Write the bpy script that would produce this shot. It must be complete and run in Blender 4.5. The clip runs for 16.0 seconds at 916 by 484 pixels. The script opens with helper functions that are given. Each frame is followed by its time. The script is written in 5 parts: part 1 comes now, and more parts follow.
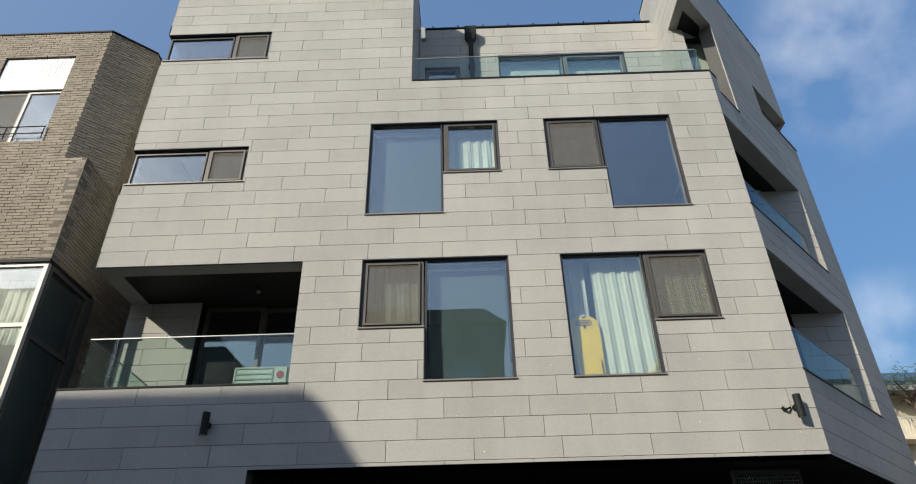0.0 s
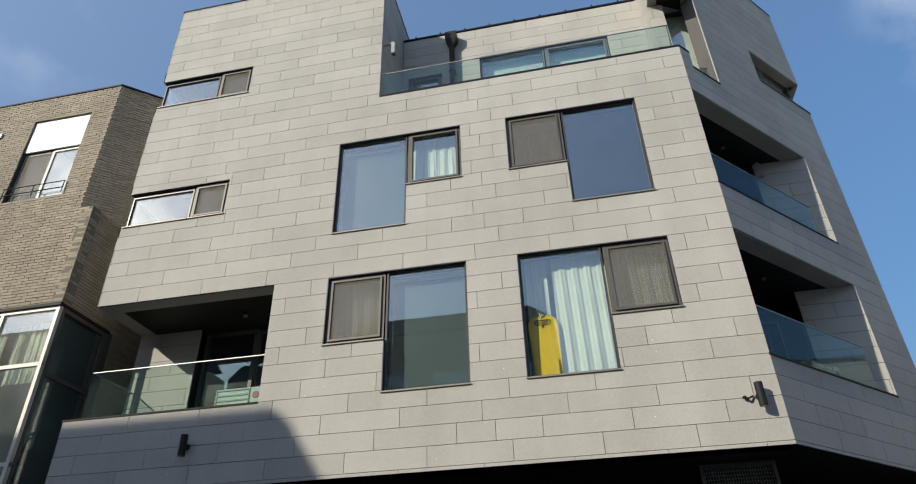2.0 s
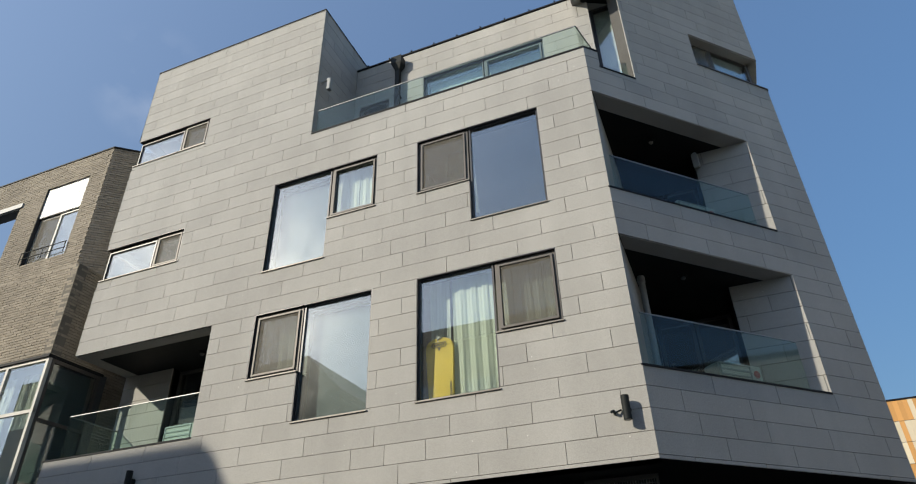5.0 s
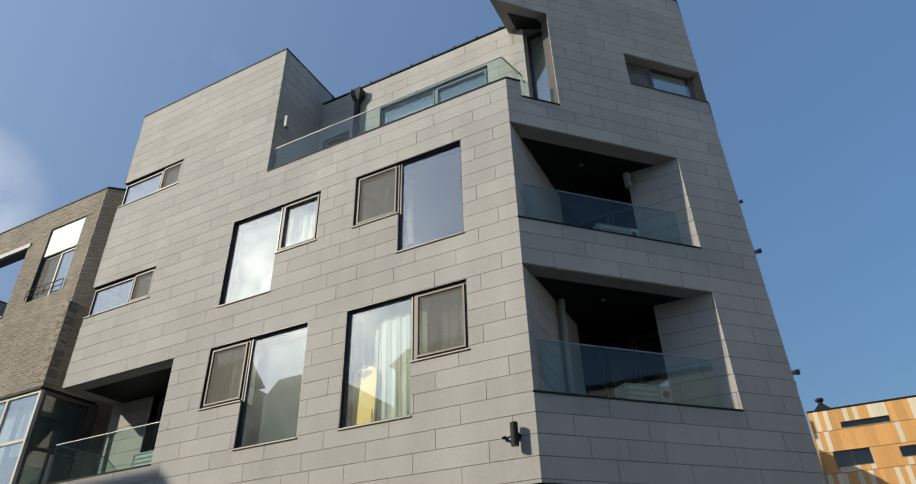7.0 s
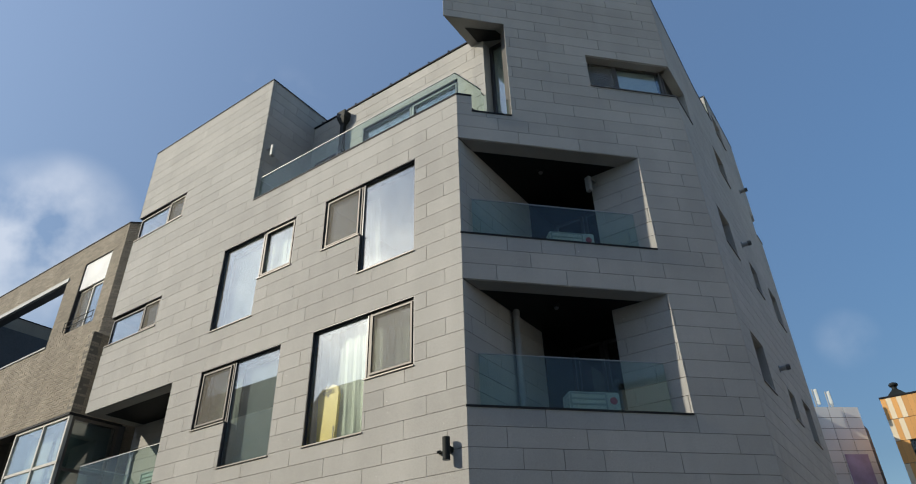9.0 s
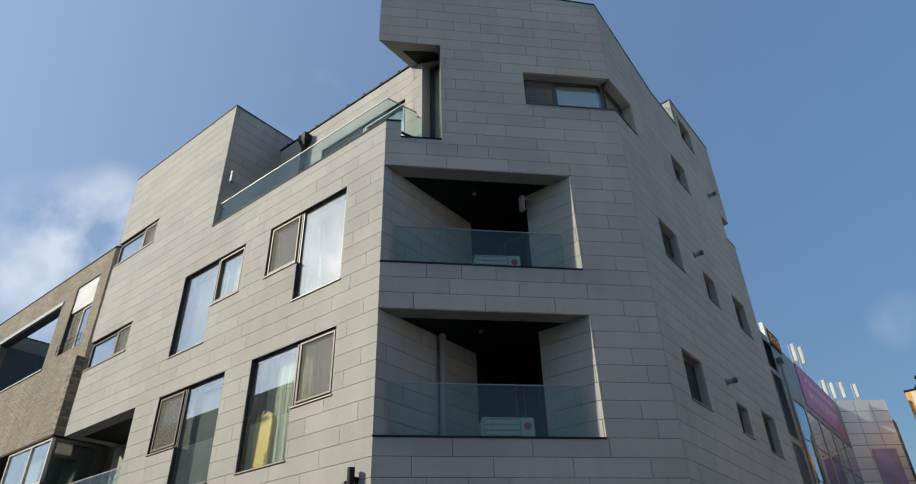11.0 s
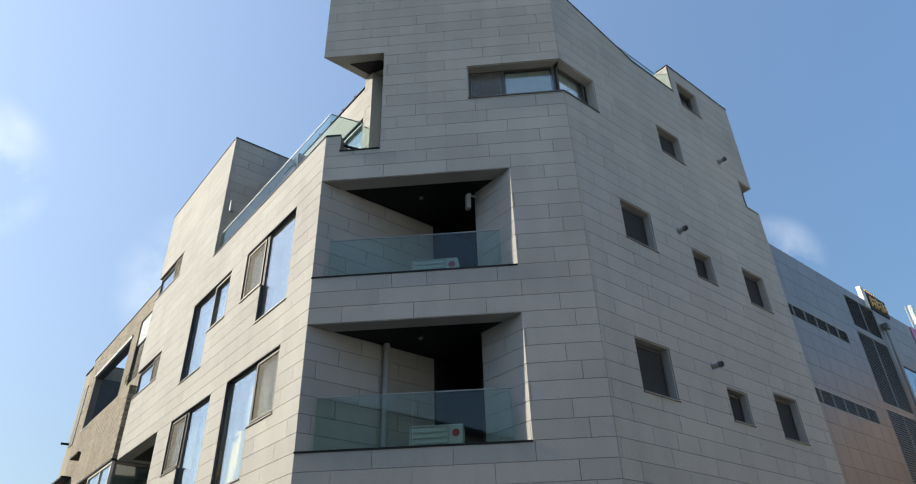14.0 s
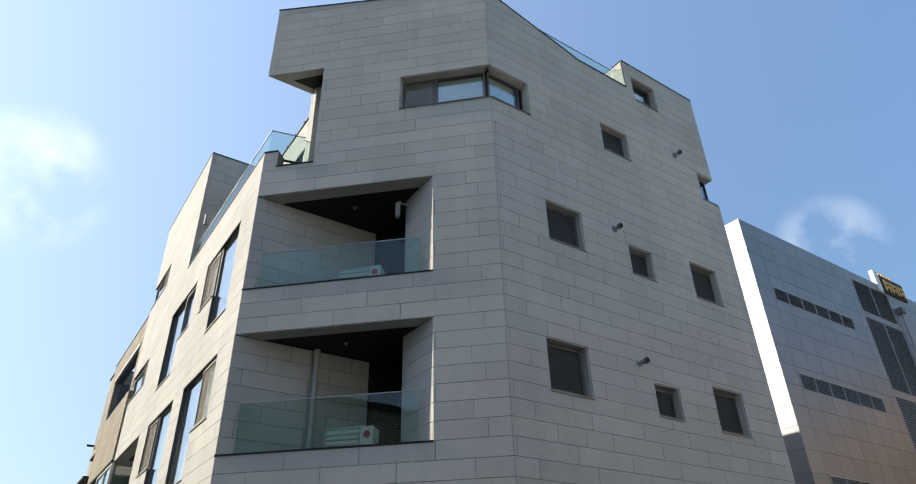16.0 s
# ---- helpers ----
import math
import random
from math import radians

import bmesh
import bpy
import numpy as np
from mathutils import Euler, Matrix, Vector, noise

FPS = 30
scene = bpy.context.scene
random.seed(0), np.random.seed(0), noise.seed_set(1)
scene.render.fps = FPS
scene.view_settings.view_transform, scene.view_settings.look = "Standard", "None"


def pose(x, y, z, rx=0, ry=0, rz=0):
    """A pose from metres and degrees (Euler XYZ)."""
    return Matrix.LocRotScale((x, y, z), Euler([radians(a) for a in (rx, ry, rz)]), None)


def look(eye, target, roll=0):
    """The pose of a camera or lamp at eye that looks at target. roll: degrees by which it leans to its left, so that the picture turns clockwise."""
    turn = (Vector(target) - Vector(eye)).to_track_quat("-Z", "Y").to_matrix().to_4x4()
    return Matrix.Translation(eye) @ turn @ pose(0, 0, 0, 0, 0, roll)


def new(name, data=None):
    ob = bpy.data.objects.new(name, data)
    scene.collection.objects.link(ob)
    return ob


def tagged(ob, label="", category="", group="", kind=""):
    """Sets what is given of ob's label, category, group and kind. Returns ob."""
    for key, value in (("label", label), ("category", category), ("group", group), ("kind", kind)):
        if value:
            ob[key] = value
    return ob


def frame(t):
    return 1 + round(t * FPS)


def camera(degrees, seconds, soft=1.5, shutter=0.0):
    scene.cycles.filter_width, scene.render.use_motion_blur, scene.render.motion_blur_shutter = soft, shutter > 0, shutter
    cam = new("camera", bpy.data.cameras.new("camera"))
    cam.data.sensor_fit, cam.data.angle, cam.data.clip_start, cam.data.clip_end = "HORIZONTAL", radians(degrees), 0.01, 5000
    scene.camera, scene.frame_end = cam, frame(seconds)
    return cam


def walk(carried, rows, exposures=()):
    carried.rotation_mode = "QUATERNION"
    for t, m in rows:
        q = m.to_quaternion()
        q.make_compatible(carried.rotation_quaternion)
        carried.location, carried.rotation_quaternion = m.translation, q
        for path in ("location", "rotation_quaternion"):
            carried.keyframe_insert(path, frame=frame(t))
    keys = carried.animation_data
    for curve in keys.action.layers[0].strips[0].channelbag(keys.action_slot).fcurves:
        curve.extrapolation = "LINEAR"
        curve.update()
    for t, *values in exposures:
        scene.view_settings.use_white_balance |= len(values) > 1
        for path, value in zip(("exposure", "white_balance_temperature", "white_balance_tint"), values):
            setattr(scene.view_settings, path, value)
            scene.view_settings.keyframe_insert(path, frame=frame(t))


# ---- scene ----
cam = camera(69.8, 16.0, 1.1)
# seconds, stops, kelvin, tint
EXPOSURE = [(0.0, 0.76, 6600, 9), (3.5, 0.74, 6600, 9), (7.0, 0.56, 6600, 8.5), (8.5, 0.56, 6600, 8.5), (11.0, 0.67, 6650, 8), (12.5, 1.0, 6700, 8), (14.0, 1.14, 6750, 8), (16.0, 1.33, 6800, 8.5)]
PATH = [
    (0, (-4.759, -1.095, 1.562), (-4.78, 0.598, 2.626), -1.4),
    (0.5, (-4.144, -1.121, 1.58), (-4.245, 0.568, 2.647), -1.4),
    (1, (-3.598, -1.095, 1.603), (-3.781, 0.589, 2.665), -1.6),
    (1.5, (-3.005, -1.088, 1.623), (-3.259, 0.588, 2.683), -1.7),
    (2, (-2.415, -1.031, 1.613), (-2.731, 0.634, 2.675), -1.7),
    (2.5, (-1.839, -0.96, 1.65), (-2.195, 0.696, 2.714), -1.7),
    (3, (-1.276, -0.97, 1.697), (-1.677, 0.675, 2.761), -1.7),
    (3.5, (-0.7, -0.873, 1.715), (-1.165, 0.755, 2.779), -1.7),
    (6, (2.194, -0.378, 1.897), (1.519, 1.175, 2.961), -1.7),
    (6.5, (2.796, -0.356, 1.942), (2.097, 1.184, 3.008), -1.6),
    (7, (3.328, -0.26, 1.909), (2.569, 1.254, 2.973), -1.7),
    (7.5, (3.907, -0.108, 1.902), (3.09, 1.376, 2.967), -1.7),
    (8, (4.405, 0.062, 1.926), (3.532, 1.516, 2.987), -1.7),
    (8.5, (4.886, 0.28, 1.956), (3.972, 1.706, 3.02), -1.7),
    (11, (7.245, 1.372, 2.323), (6.202, 2.714, 3.377), -1.7),
    (11.5, (7.743, 1.717, 2.589), (6.669, 3.038, 3.638), -1.7),
    (12, (8.134, 2.184, 2.723), (7.003, 3.461, 3.767), -1.9),
    (12.5, (8.471, 2.641, 2.726), (7.278, 3.854, 3.777), -1.8),
    (13, (8.837, 3.018, 2.658), (7.58, 4.168, 3.705), -2.0),
    (13.5, (9.217, 3.424, 2.578), (7.931, 4.541, 3.626), -1.9),
    (14, (9.578, 3.773, 2.487), (8.27, 4.864, 3.535), -1.8),
    (14.5, (9.983, 4.156, 2.399), (8.639, 5.202, 3.447), -1.9),
    (15, (10.454, 4.548, 2.377), (9.078, 5.557, 3.419), -1.9),
    (15.5, (10.86, 4.993, 2.38), (9.472, 5.99, 3.42), -1.6),
    (16, (11.342, 5.349, 2.422), (9.939, 6.33, 3.457), -1.5),
]
walk(cam, [(t, look(eye, target, roll)) for t, eye, target, roll in PATH], EXPOSURE)

# ---- world, sun ----
SUN_TO = Vector((-0.601, -0.655, 0.457)).normalized()
world = bpy.data.worlds.new("sky")
scene.world = world
world.use_nodes = True
wn, wl = world.node_tree.nodes, world.node_tree.links
wn.clear()
sky = wn.new("ShaderNodeTexSky")
sky.sky_type, sky.sun_disc = "NISHITA", False
sky.sun_elevation, sky.sun_rotation = radians(27.2), math.atan2(SUN_TO.x, SUN_TO.y)
sky.air_density, sky.dust_density, sky.ozone_density = 1.0, 0.3, 1.7
w_out, w_bg = wn.new("ShaderNodeOutputWorld"), wn.new("ShaderNodeBackground")
w_bg.inputs["Strength"].default_value = 0.134
coord = wn.new("ShaderNodeTexCoord")


def wmath(op, a, b):
    n = wn.new("ShaderNodeMath")
    n.operation = op
    for i, v in enumerate((a, b)):
        if isinstance(v, (int, float)):
            n.inputs[i].default_value = v
        else:
            wl.new(v, n.inputs[i])
    return n.outputs[0]


# drifting cumulus: direction, half-width in degrees, density
# last two: unseen, added behind the walk to brighten the front windows' reflections
CLOUDS = [((0.495, 0.602, 0.627), 8, 0.55), ((0.46, 0.57, 0.68), 6, 0.3), ((0.536, 0.779, 0.325), 6, 0.7), ((-0.607, 0.442, 0.66), 5, 0.45),
          ((-0.862, 0.253, 0.438), 7.5, 1.1), ((-0.822, 0.296, 0.487), 6, 0.9), ((-0.866, -0.062, 0.52), 6, 1.1), ((-0.337, 0.836, 0.432), 4.5, 1.1),
          ((-0.03, 0.943, 0.335), 2.6, 0.3), ((-0.30, -0.75, 0.55), 16, 0.3), ((-0.80, -0.50, 0.34), 22, 0.7)]
cloud_sum = 0.0
for d, half, dens in CLOUDS:
    dot = wn.new("ShaderNodeVectorMath")
    dot.operation = "DOT_PRODUCT"
    wl.new(coord.outputs["Generated"], dot.inputs[0])
    dot.inputs[1].default_value = Vector(d).normalized()
    rng = wn.new("ShaderNodeMapRange")
    rng.interpolation_type = "SMOOTHSTEP"
    rng.inputs["From Min"].default_value, rng.inputs["From Max"].default_value = math.cos(radians(half)), math.cos(radians(half * 0.15))
    rng.inputs["To Max"].default_value = dens
    wl.new(dot.outputs["Value"], rng.inputs["Value"])
    cloud_sum = wmath("ADD", cloud_sum, rng.outputs["Result"])
puff = wn.new("ShaderNodeTexNoise")
puff.inputs["Scale"].default_value, puff.inputs["Detail"].default_value, puff.inputs["Roughness"].default_value = 6.5, 6.0, 0.5
wl.new(coord.outputs["Generated"], puff.inputs["Vector"])
edge = wn.new("ShaderNodeMapRange")
edge.inputs["From Min"].default_value, edge.inputs["From Max"].default_value = 0.44, 0.98
wl.new(puff.outputs["Fac"], edge.inputs["Value"])
cover = wmath("MINIMUM", wmath("MULTIPLY", cloud_sum, edge.outputs["Result"]), 0.42)
w_mix = wn.new("ShaderNodeMix")
w_mix.data_type = "RGBA"
# thin haze: the whole sky grows lighter towards the sun and duller towards the far horizon
towards = wn.new("ShaderNodeVectorMath")
towards.operation = "DOT_PRODUCT"
towards.inputs[1].default_value = SUN_TO
wl.new(coord.outputs["Generated"], towards.inputs[0])
height = wn.new("ShaderNodeSeparateXYZ")
wl.new(coord.outputs["Generated"], height.inputs[0])
haze = wmath("ADD", wmath("MULTIPLY", towards.outputs["Value"], 0.07), wmath("ADD", wmath("MULTIPLY", height.outputs["Z"], 1.0), 0.26))
haze = wmath("MINIMUM", wmath("MAXIMUM", haze, 0.42), 1.4)
tone = wn.new("ShaderNodeVectorMath")
tone.operation = "SCALE"
deep = wn.new("ShaderNodeHueSaturation")
wl.new(wmath("SUBTRACT", 1.03, wmath("MULTIPLY", towards.outputs["Value"], 0.24)), deep.inputs["Saturation"])
wl.new(sky.outputs["Color"], deep.inputs["Color"])
wl.new(deep.outputs["Color"], tone.inputs[0])
wl.new(haze, tone.inputs["Scale"])
wl.new(cover, w_mix.inputs["Factor"])
wl.new(tone.outputs["Vector"], w_mix.inputs["A"])
w_mix.inputs["B"].default_value = (5.4, 5.5, 5.8, 1)
wl.new(w_mix.outputs["Result"], w_bg.inputs["Color"])
wl.new(w_bg.outputs["Background"], w_out.inputs["Surface"])

lamp = bpy.data.lights.new("sun", "SUN")
lamp.energy, lamp.angle, lamp.color = 2.95, radians(0.53), (1.0, 0.92, 0.77)
sun = new("sun", lamp)
sun.matrix_world = look(SUN_TO * 60, (0, 0, 0))


# ---- materials ----
def nodes_of(name):
    m = bpy.data.materials.new(name)
    m.use_nodes = True
    nt = m.node_tree
    return m, nt, nt.nodes["Principled BSDF"]


def grain(name, rgb, rough=0.7, scale=60.0, amount=0.12, big=1.2, big_amount=0.10, bump=0.15, per_piece=0.0, island=0.0, metal=0.0, streak=0.0, spec=0.5, mica=False):
    """A surface with fine grain, large soft stains and a little relief, in metres."""
    m, nt, bsdf = nodes_of(name)
    ln = nt.links.new
    tc = nt.nodes.new("ShaderNodeNewGeometry")
    fine, large = nt.nodes.new("ShaderNodeTexNoise"), nt.nodes.new("ShaderNodeTexNoise")
    for n, s, d in ((fine, scale, 3.0), (large, big, 4.0)):
        n.inputs["Scale"].default_value, n.inputs["Detail"].default_value = s, d
        ln(tc.outputs["Position"], n.inputs["Vector"])
    value = None

    def span(socket, amt, lo=0.3, hi=0.7):
        r = nt.nodes.new("ShaderNodeMapRange")
        r.inputs["From Min"].default_value, r.inputs["From Max"].default_value = lo, hi
        r.inputs["To Min"].default_value, r.inputs["To Max"].default_value = 1 - amt, 1 + amt
        ln(socket, r.inputs["Value"])
        return r.outputs["Result"]

    terms = [span(fine.outputs["Fac"], amount), span(large.outputs["Fac"], big_amount)]
    if per_piece:
        info = nt.nodes.new("ShaderNodeObjectInfo")
        terms.append(span(info.outputs["Random"], per_piece, 0, 1))
    if island:
        terms.append(span(tc.outputs["Random Per Island"], island, 0, 1))
    if streak:
        st = nt.nodes.new("ShaderNodeTexNoise")
        mp = nt.nodes.new("ShaderNodeMapping")
        mp.inputs["Scale"].default_value = (2.2, 2.2, 0.12)
        ln(tc.outputs["Position"], mp.inputs["Vector"])
        ln(mp.outputs["Vector"], st.inputs["Vector"])
        st.inputs["Scale"].default_value, st.inputs["Detail"].default_value = 1.0, 5.0
        terms.append(span(st.outputs["Fac"], streak, 0.35, 0.65))
    for t in terms:
        if value is None:
            value = t
        else:
            mul = nt.nodes.new("ShaderNodeMath")
            mul.operation = "MULTIPLY"
            ln(value, mul.inputs[0]), ln(t, mul.inputs[1])
            value = mul.outputs[0]
    col = nt.nodes.new("ShaderNodeVectorMath")
    col.operation = "SCALE"
    col.inputs[0].default_value = rgb
    ln(value, col.inputs["Scale"])
    if mica:
        cell = nt.nodes.new("ShaderNodeTexVoronoi")
        cell.inputs["Scale"].default_value = 95.0
        ln(tc.outputs["Position"], cell.inputs["Vector"])
        pick = nt.nodes.new("ShaderNodeSeparateColor")
        ln(cell.outputs["Color"], pick.inputs[0])
        few = nt.nodes.new("ShaderNodeMath")
        few.operation = "GREATER_THAN"
        few.inputs[1].default_value = 0.9998
        ln(pick.outputs[0], few.inputs[0])
        fleck = nt.nodes.new("ShaderNodeMix")
        fleck.data_type = "RGBA"
        fleck.inputs["B"].default_value = (0.85, 0.85, 0.82, 1)
        ln(few.outputs[0], fleck.inputs["Factor"])
        ln(col.outputs["Vector"], fleck.inputs["A"])
        ln(fleck.outputs["Result"], bsdf.inputs["Base Color"])
    else:
        ln(col.outputs["Vector"], bsdf.inputs["Base Color"])
    bsdf.inputs["Specular IOR Level"].default_value = spec
    bsdf.inputs["Roughness"].default_value, bsdf.inputs["Metallic"].default_value = rough, metal
    if bump:
        b = nt.nodes.new("ShaderNodeBump")
        b.inputs["Strength"].default_value, b.inputs["Distance"].default_value = bump, 0.004
        ln(fine.outputs["Fac"], b.inputs["Height"])
        ln(b.outputs["Normal"], bsdf.inputs["Normal"])
    return m


def glazing(name, tint, mirror, power=4.0, rough=0.0, dust=0.0, most=0.85):
    """Sheet glass: tinted see-through, a mirror coat that grows towards grazing angles, and a thin film of dust that scatters the sun."""
    m, nt, bsdf = nodes_of(name)
    nt.nodes.remove(bsdf)
    ln = nt.links.new
    clear, gloss, mix = nt.nodes.new("ShaderNodeBsdfTransparent"), nt.nodes.new("ShaderNodeBsdfGlossy"), nt.nodes.new("ShaderNodeMixShader")
    clear.inputs["Color"].default_value = (*tint, 1)
    gloss.inputs["Roughness"].default_value = rough
    gloss.inputs["Color"].default_value = (0.92, 0.96, 1.0, 1)
    lw = nt.nodes.new("ShaderNodeLayerWeight")
    rng = nt.nodes.new("ShaderNodeMapRange")
    rng.inputs["To Min"].default_value, rng.inputs["To Max"].default_value = mirror, most
    lw.inputs["Blend"].default_value = 0.5
    steep = nt.nodes.new("ShaderNodeMath")
    steep.operation = "POWER"
    steep.inputs[1].default_value = power
    ln(lw.outputs["Facing"], steep.inputs[0])
    ln(steep.outputs[0], rng.inputs["Value"])
    ln(rng.outputs["Result"], mix.inputs[0])
    ln(clear.outputs[0], mix.inputs[1])
    ln(gloss.outputs[0], mix.inputs[2])
    last = mix
    if dust:
        film, last = nt.nodes.new("ShaderNodeBsdfGlossy"), nt.nodes.new("ShaderNodeMixShader")
        film.inputs["Roughness"].default_value = 0.32
        film.inputs["Color"].default_value = (0.95, 0.97, 0.95, 1)
        geo, patch, span = nt.nodes.new("ShaderNodeNewGeometry"), nt.nodes.new("ShaderNodeTexNoise"), nt.nodes.new("ShaderNodeMapRange")
        patch.inputs["Scale"].default_value, patch.inputs["Detail"].default_value = 2.4, 4.0
        span.inputs["From Min"].default_value, span.inputs["From Max"].default_value = 0.3, 0.7
        span.inputs["To Min"].default_value, span.inputs["To Max"].default_value = dust * 0.6, dust * 1.4
        ln(geo.outputs["Position"], patch.inputs["Vector"])
        ln(patch.outputs["Fac"], span.inputs["Value"])
        ln(span.outputs["Result"], last.inputs[0])
        ln(mix.outputs[0], last.inputs[1])
        ln(film.outputs[0], last.inputs[2])
    ln(last.outputs[0], nt.nodes["Material Output"].inputs["Surface"])
    return m


GRANITE = grain("granite", (0.395, 0.385, 0.364), 0.8, 85.0, 0.16, 0.7, 0.06, 0.5, per_piece=0.055, streak=0.04, spec=0.22, mica=True)
BACKING = grain("joint_sealant", (0.095, 0.092, 0.087), 0.9, 30.0, 0.1)
CAP = grain("cap_metal", (0.014, 0.015, 0.017), 0.6, 40.0, 0.1, bump=0.0, spec=0.15)
FRAME = grain("frame_metal", (0.10, 0.092, 0.085), 0.52, 50.0, 0.08, bump=0.0, metal=0.35)
REVEAL = grain("reveal_metal", (0.055, 0.055, 0.06), 0.4, 50.0, 0.1, bump=0.0, metal=0.3)
# near-black; also used for door recesses, the shop wall and some inner walls
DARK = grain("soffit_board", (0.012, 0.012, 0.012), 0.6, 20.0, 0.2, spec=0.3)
PLASTER = grain("inner_plaster", (0.34, 0.33, 0.31), 0.9, 20.0, 0.05)
FLOORM = grain("inner_floor", (0.10, 0.09, 0.075), 0.6, 10.0, 0.15)
CURTAIN = grain("curtain_cloth", (0.50, 0.55, 0.47), 0.9, 120.0, 0.05)
PALEBLIND = grain("pale_blind_cloth", (0.60, 0.63, 0.60), 0.7, 40.0, 0.04)
BLIND = grain("blind_cloth", (0.06, 0.10, 0.105), 0.7, 40.0, 0.04)
SILL = grain("sill_metal", (0.21, 0.195, 0.175), 0.5, 50.0, 0.06, bump=0.0, metal=0.2)
STEEL = grain("stainless", (0.55, 0.55, 0.55), 0.25, 60.0, 0.05, bump=0.0, metal=1.0)
LAMPM = grain("lamp_black", (0.014, 0.017, 0.017), 0.6, 60.0, 0.1, bump=0.0, spec=0.2)
WHITEP = grain("white_enamel", (0.62, 0.64, 0.62), 0.4, 30.0, 0.04, bump=0.0)
CASING = grain("casing_enamel", (0.48, 0.48, 0.455), 0.5, 30.0, 0.05, bump=0.0)
GREYP = grain("grey_enamel", (0.30, 0.31, 0.31), 0.5, 30.0, 0.06, bump=0.0)
REDP = grain("red_print", (0.35, 0.03, 0.05), 0.4)
YELLOW = grain("yellow_foam", (0.72, 0.52, 0.03), 0.45, 30.0, 0.03, bump=0.0)
INK = grain("black_print", (0.02, 0.02, 0.02), 0.5)
BRICK = grain("grey_brick", (0.275, 0.238, 0.185), 0.85, 40.0, 0.2, 0.6, 0.12, 0.5, per_piece=0.13, streak=0.10)
BRICKS = grain("grey_brick_mass", (0.275, 0.238, 0.185), 0.85, 40.0, 0.2, 0.6, 0.12, 0.5, island=0.13, streak=0.10)
MORTAR = grain("mortar", (0.16, 0.145, 0.12), 0.95, 40.0, 0.1)
WHITEF = grain("white_frame", (0.52, 0.50, 0.45), 0.45, 30.0, 0.04, bump=0.0)
WHITES = grain("white_sheet_metal", (0.86, 0.86, 0.84), 0.35, 30.0, 0.02, bump=0.0)
PALEF = grain("pale_frame_metal", (0.20, 0.21, 0.21), 0.4, 50.0, 0.06, bump=0.0, metal=0.3)
EDGE = grain("rail_edge_metal", (0.34, 0.35, 0.35), 0.5, 60.0, 0.05, bump=0.0, metal=0.6)
SILVER = grain("silver_panel", (0.27, 0.262, 0.265), 0.52, 40.0, 0.03, 0.4, 0.05, 0.0, per_piece=0.05, metal=0.85)
LOUVRE = grain("louvre_metal", (0.12, 0.12, 0.12), 0.5, 40.0, 0.1, bump=0.0)
WHITET = grain("white_tile", (0.76, 0.78, 0.78), 0.4, 30.0, 0.03, 0.5, 0.05, 0.0, per_piece=0.05)
OCHRE = grain("ochre_plank", (0.60, 0.31, 0.10), 0.7, 30.0, 0.08, 0.5, 0.05, 0.05, per_piece=0.12)
OCHREB = grain("pale_plank", (0.66, 0.57, 0.42), 0.7, 30.0, 0.06, 0.5, 0.05, 0.05, per_piece=0.08)
CREAM = grain("cream_render", (0.62, 0.55, 0.42), 0.85, 20.0, 0.05)
GREYR = grain("grey_render", (0.45, 0.44, 0.42), 0.85, 20.0, 0.06)
ROOFT = grain("dark_roof", (0.035, 0.037, 0.042), 0.5, 20.0, 0.15)
SIDING = grain("dark_siding", (0.06, 0.065, 0.07), 0.6, 20.0, 0.15)
ASPHALT = grain("paving", (0.064, 0.061, 0.056), 0.9, 80.0, 0.25, 0.3, 0.2, 0.4)
PINK = grain("pink_vinyl", (0.45, 0.15, 0.34), 0.5, 20.0, 0.05, 0.4, 0.1, 0.0)
PALEV = grain("pale_vinyl", (0.70, 0.45, 0.58), 0.5, 20.0, 0.05, 0.4, 0.1, 0.0)
PURPLE = grain("purple_vinyl", (0.38, 0.33, 0.50), 0.5, 20.0, 0.05, 0.8, 0.25, 0.0)
GOLD = grain("gold_letters", (0.62, 0.36, 0.06), 0.4, 20.0, 0.05, bump=0.0)
BARK = grain("bark", (0.10, 0.07, 0.05), 0.9, 20.0, 0.3)
NEEDLE = grain("pine_needles", (0.05, 0.075, 0.025), 0.8, 8.0, 0.3, island=0.3)
GLASS = glazing("window_glass", (0.88, 0.92, 0.90), 0.16, 2.4, dust=0.006)
DIMGLASS = glazing("far_glass", (0.6, 0.62, 0.62), 0.05, 4.0)
RAILG = glazing("rail_glass", (0.82, 0.90, 0.875), 0.035, 5.0, most=0.4)
GLASSB = glazing("blue_glass", (0.45, 0.55, 0.62), 0.28, 3.0)


def mesh_cloth(name, rgb, open_part):
    """Fine woven mesh: part of the light passes straight through the holes."""
    m, nt, bsdf = nodes_of(name)
    clear, mix = nt.nodes.new("ShaderNodeBsdfTransparent"), nt.nodes.new("ShaderNodeMixShader")
    bsdf.inputs["Base Color"].default_value, bsdf.inputs["Roughness"].default_value = (*rgb, 1), 0.8
    mix.inputs[0].default_value = open_part
    nt.links.new(bsdf.outputs[0], mix.inputs[1])
    nt.links.new(clear.outputs[0], mix.inputs[2])
    nt.links.new(mix.outputs[0], nt.nodes["Material Output"].inputs["Surface"])
    return m


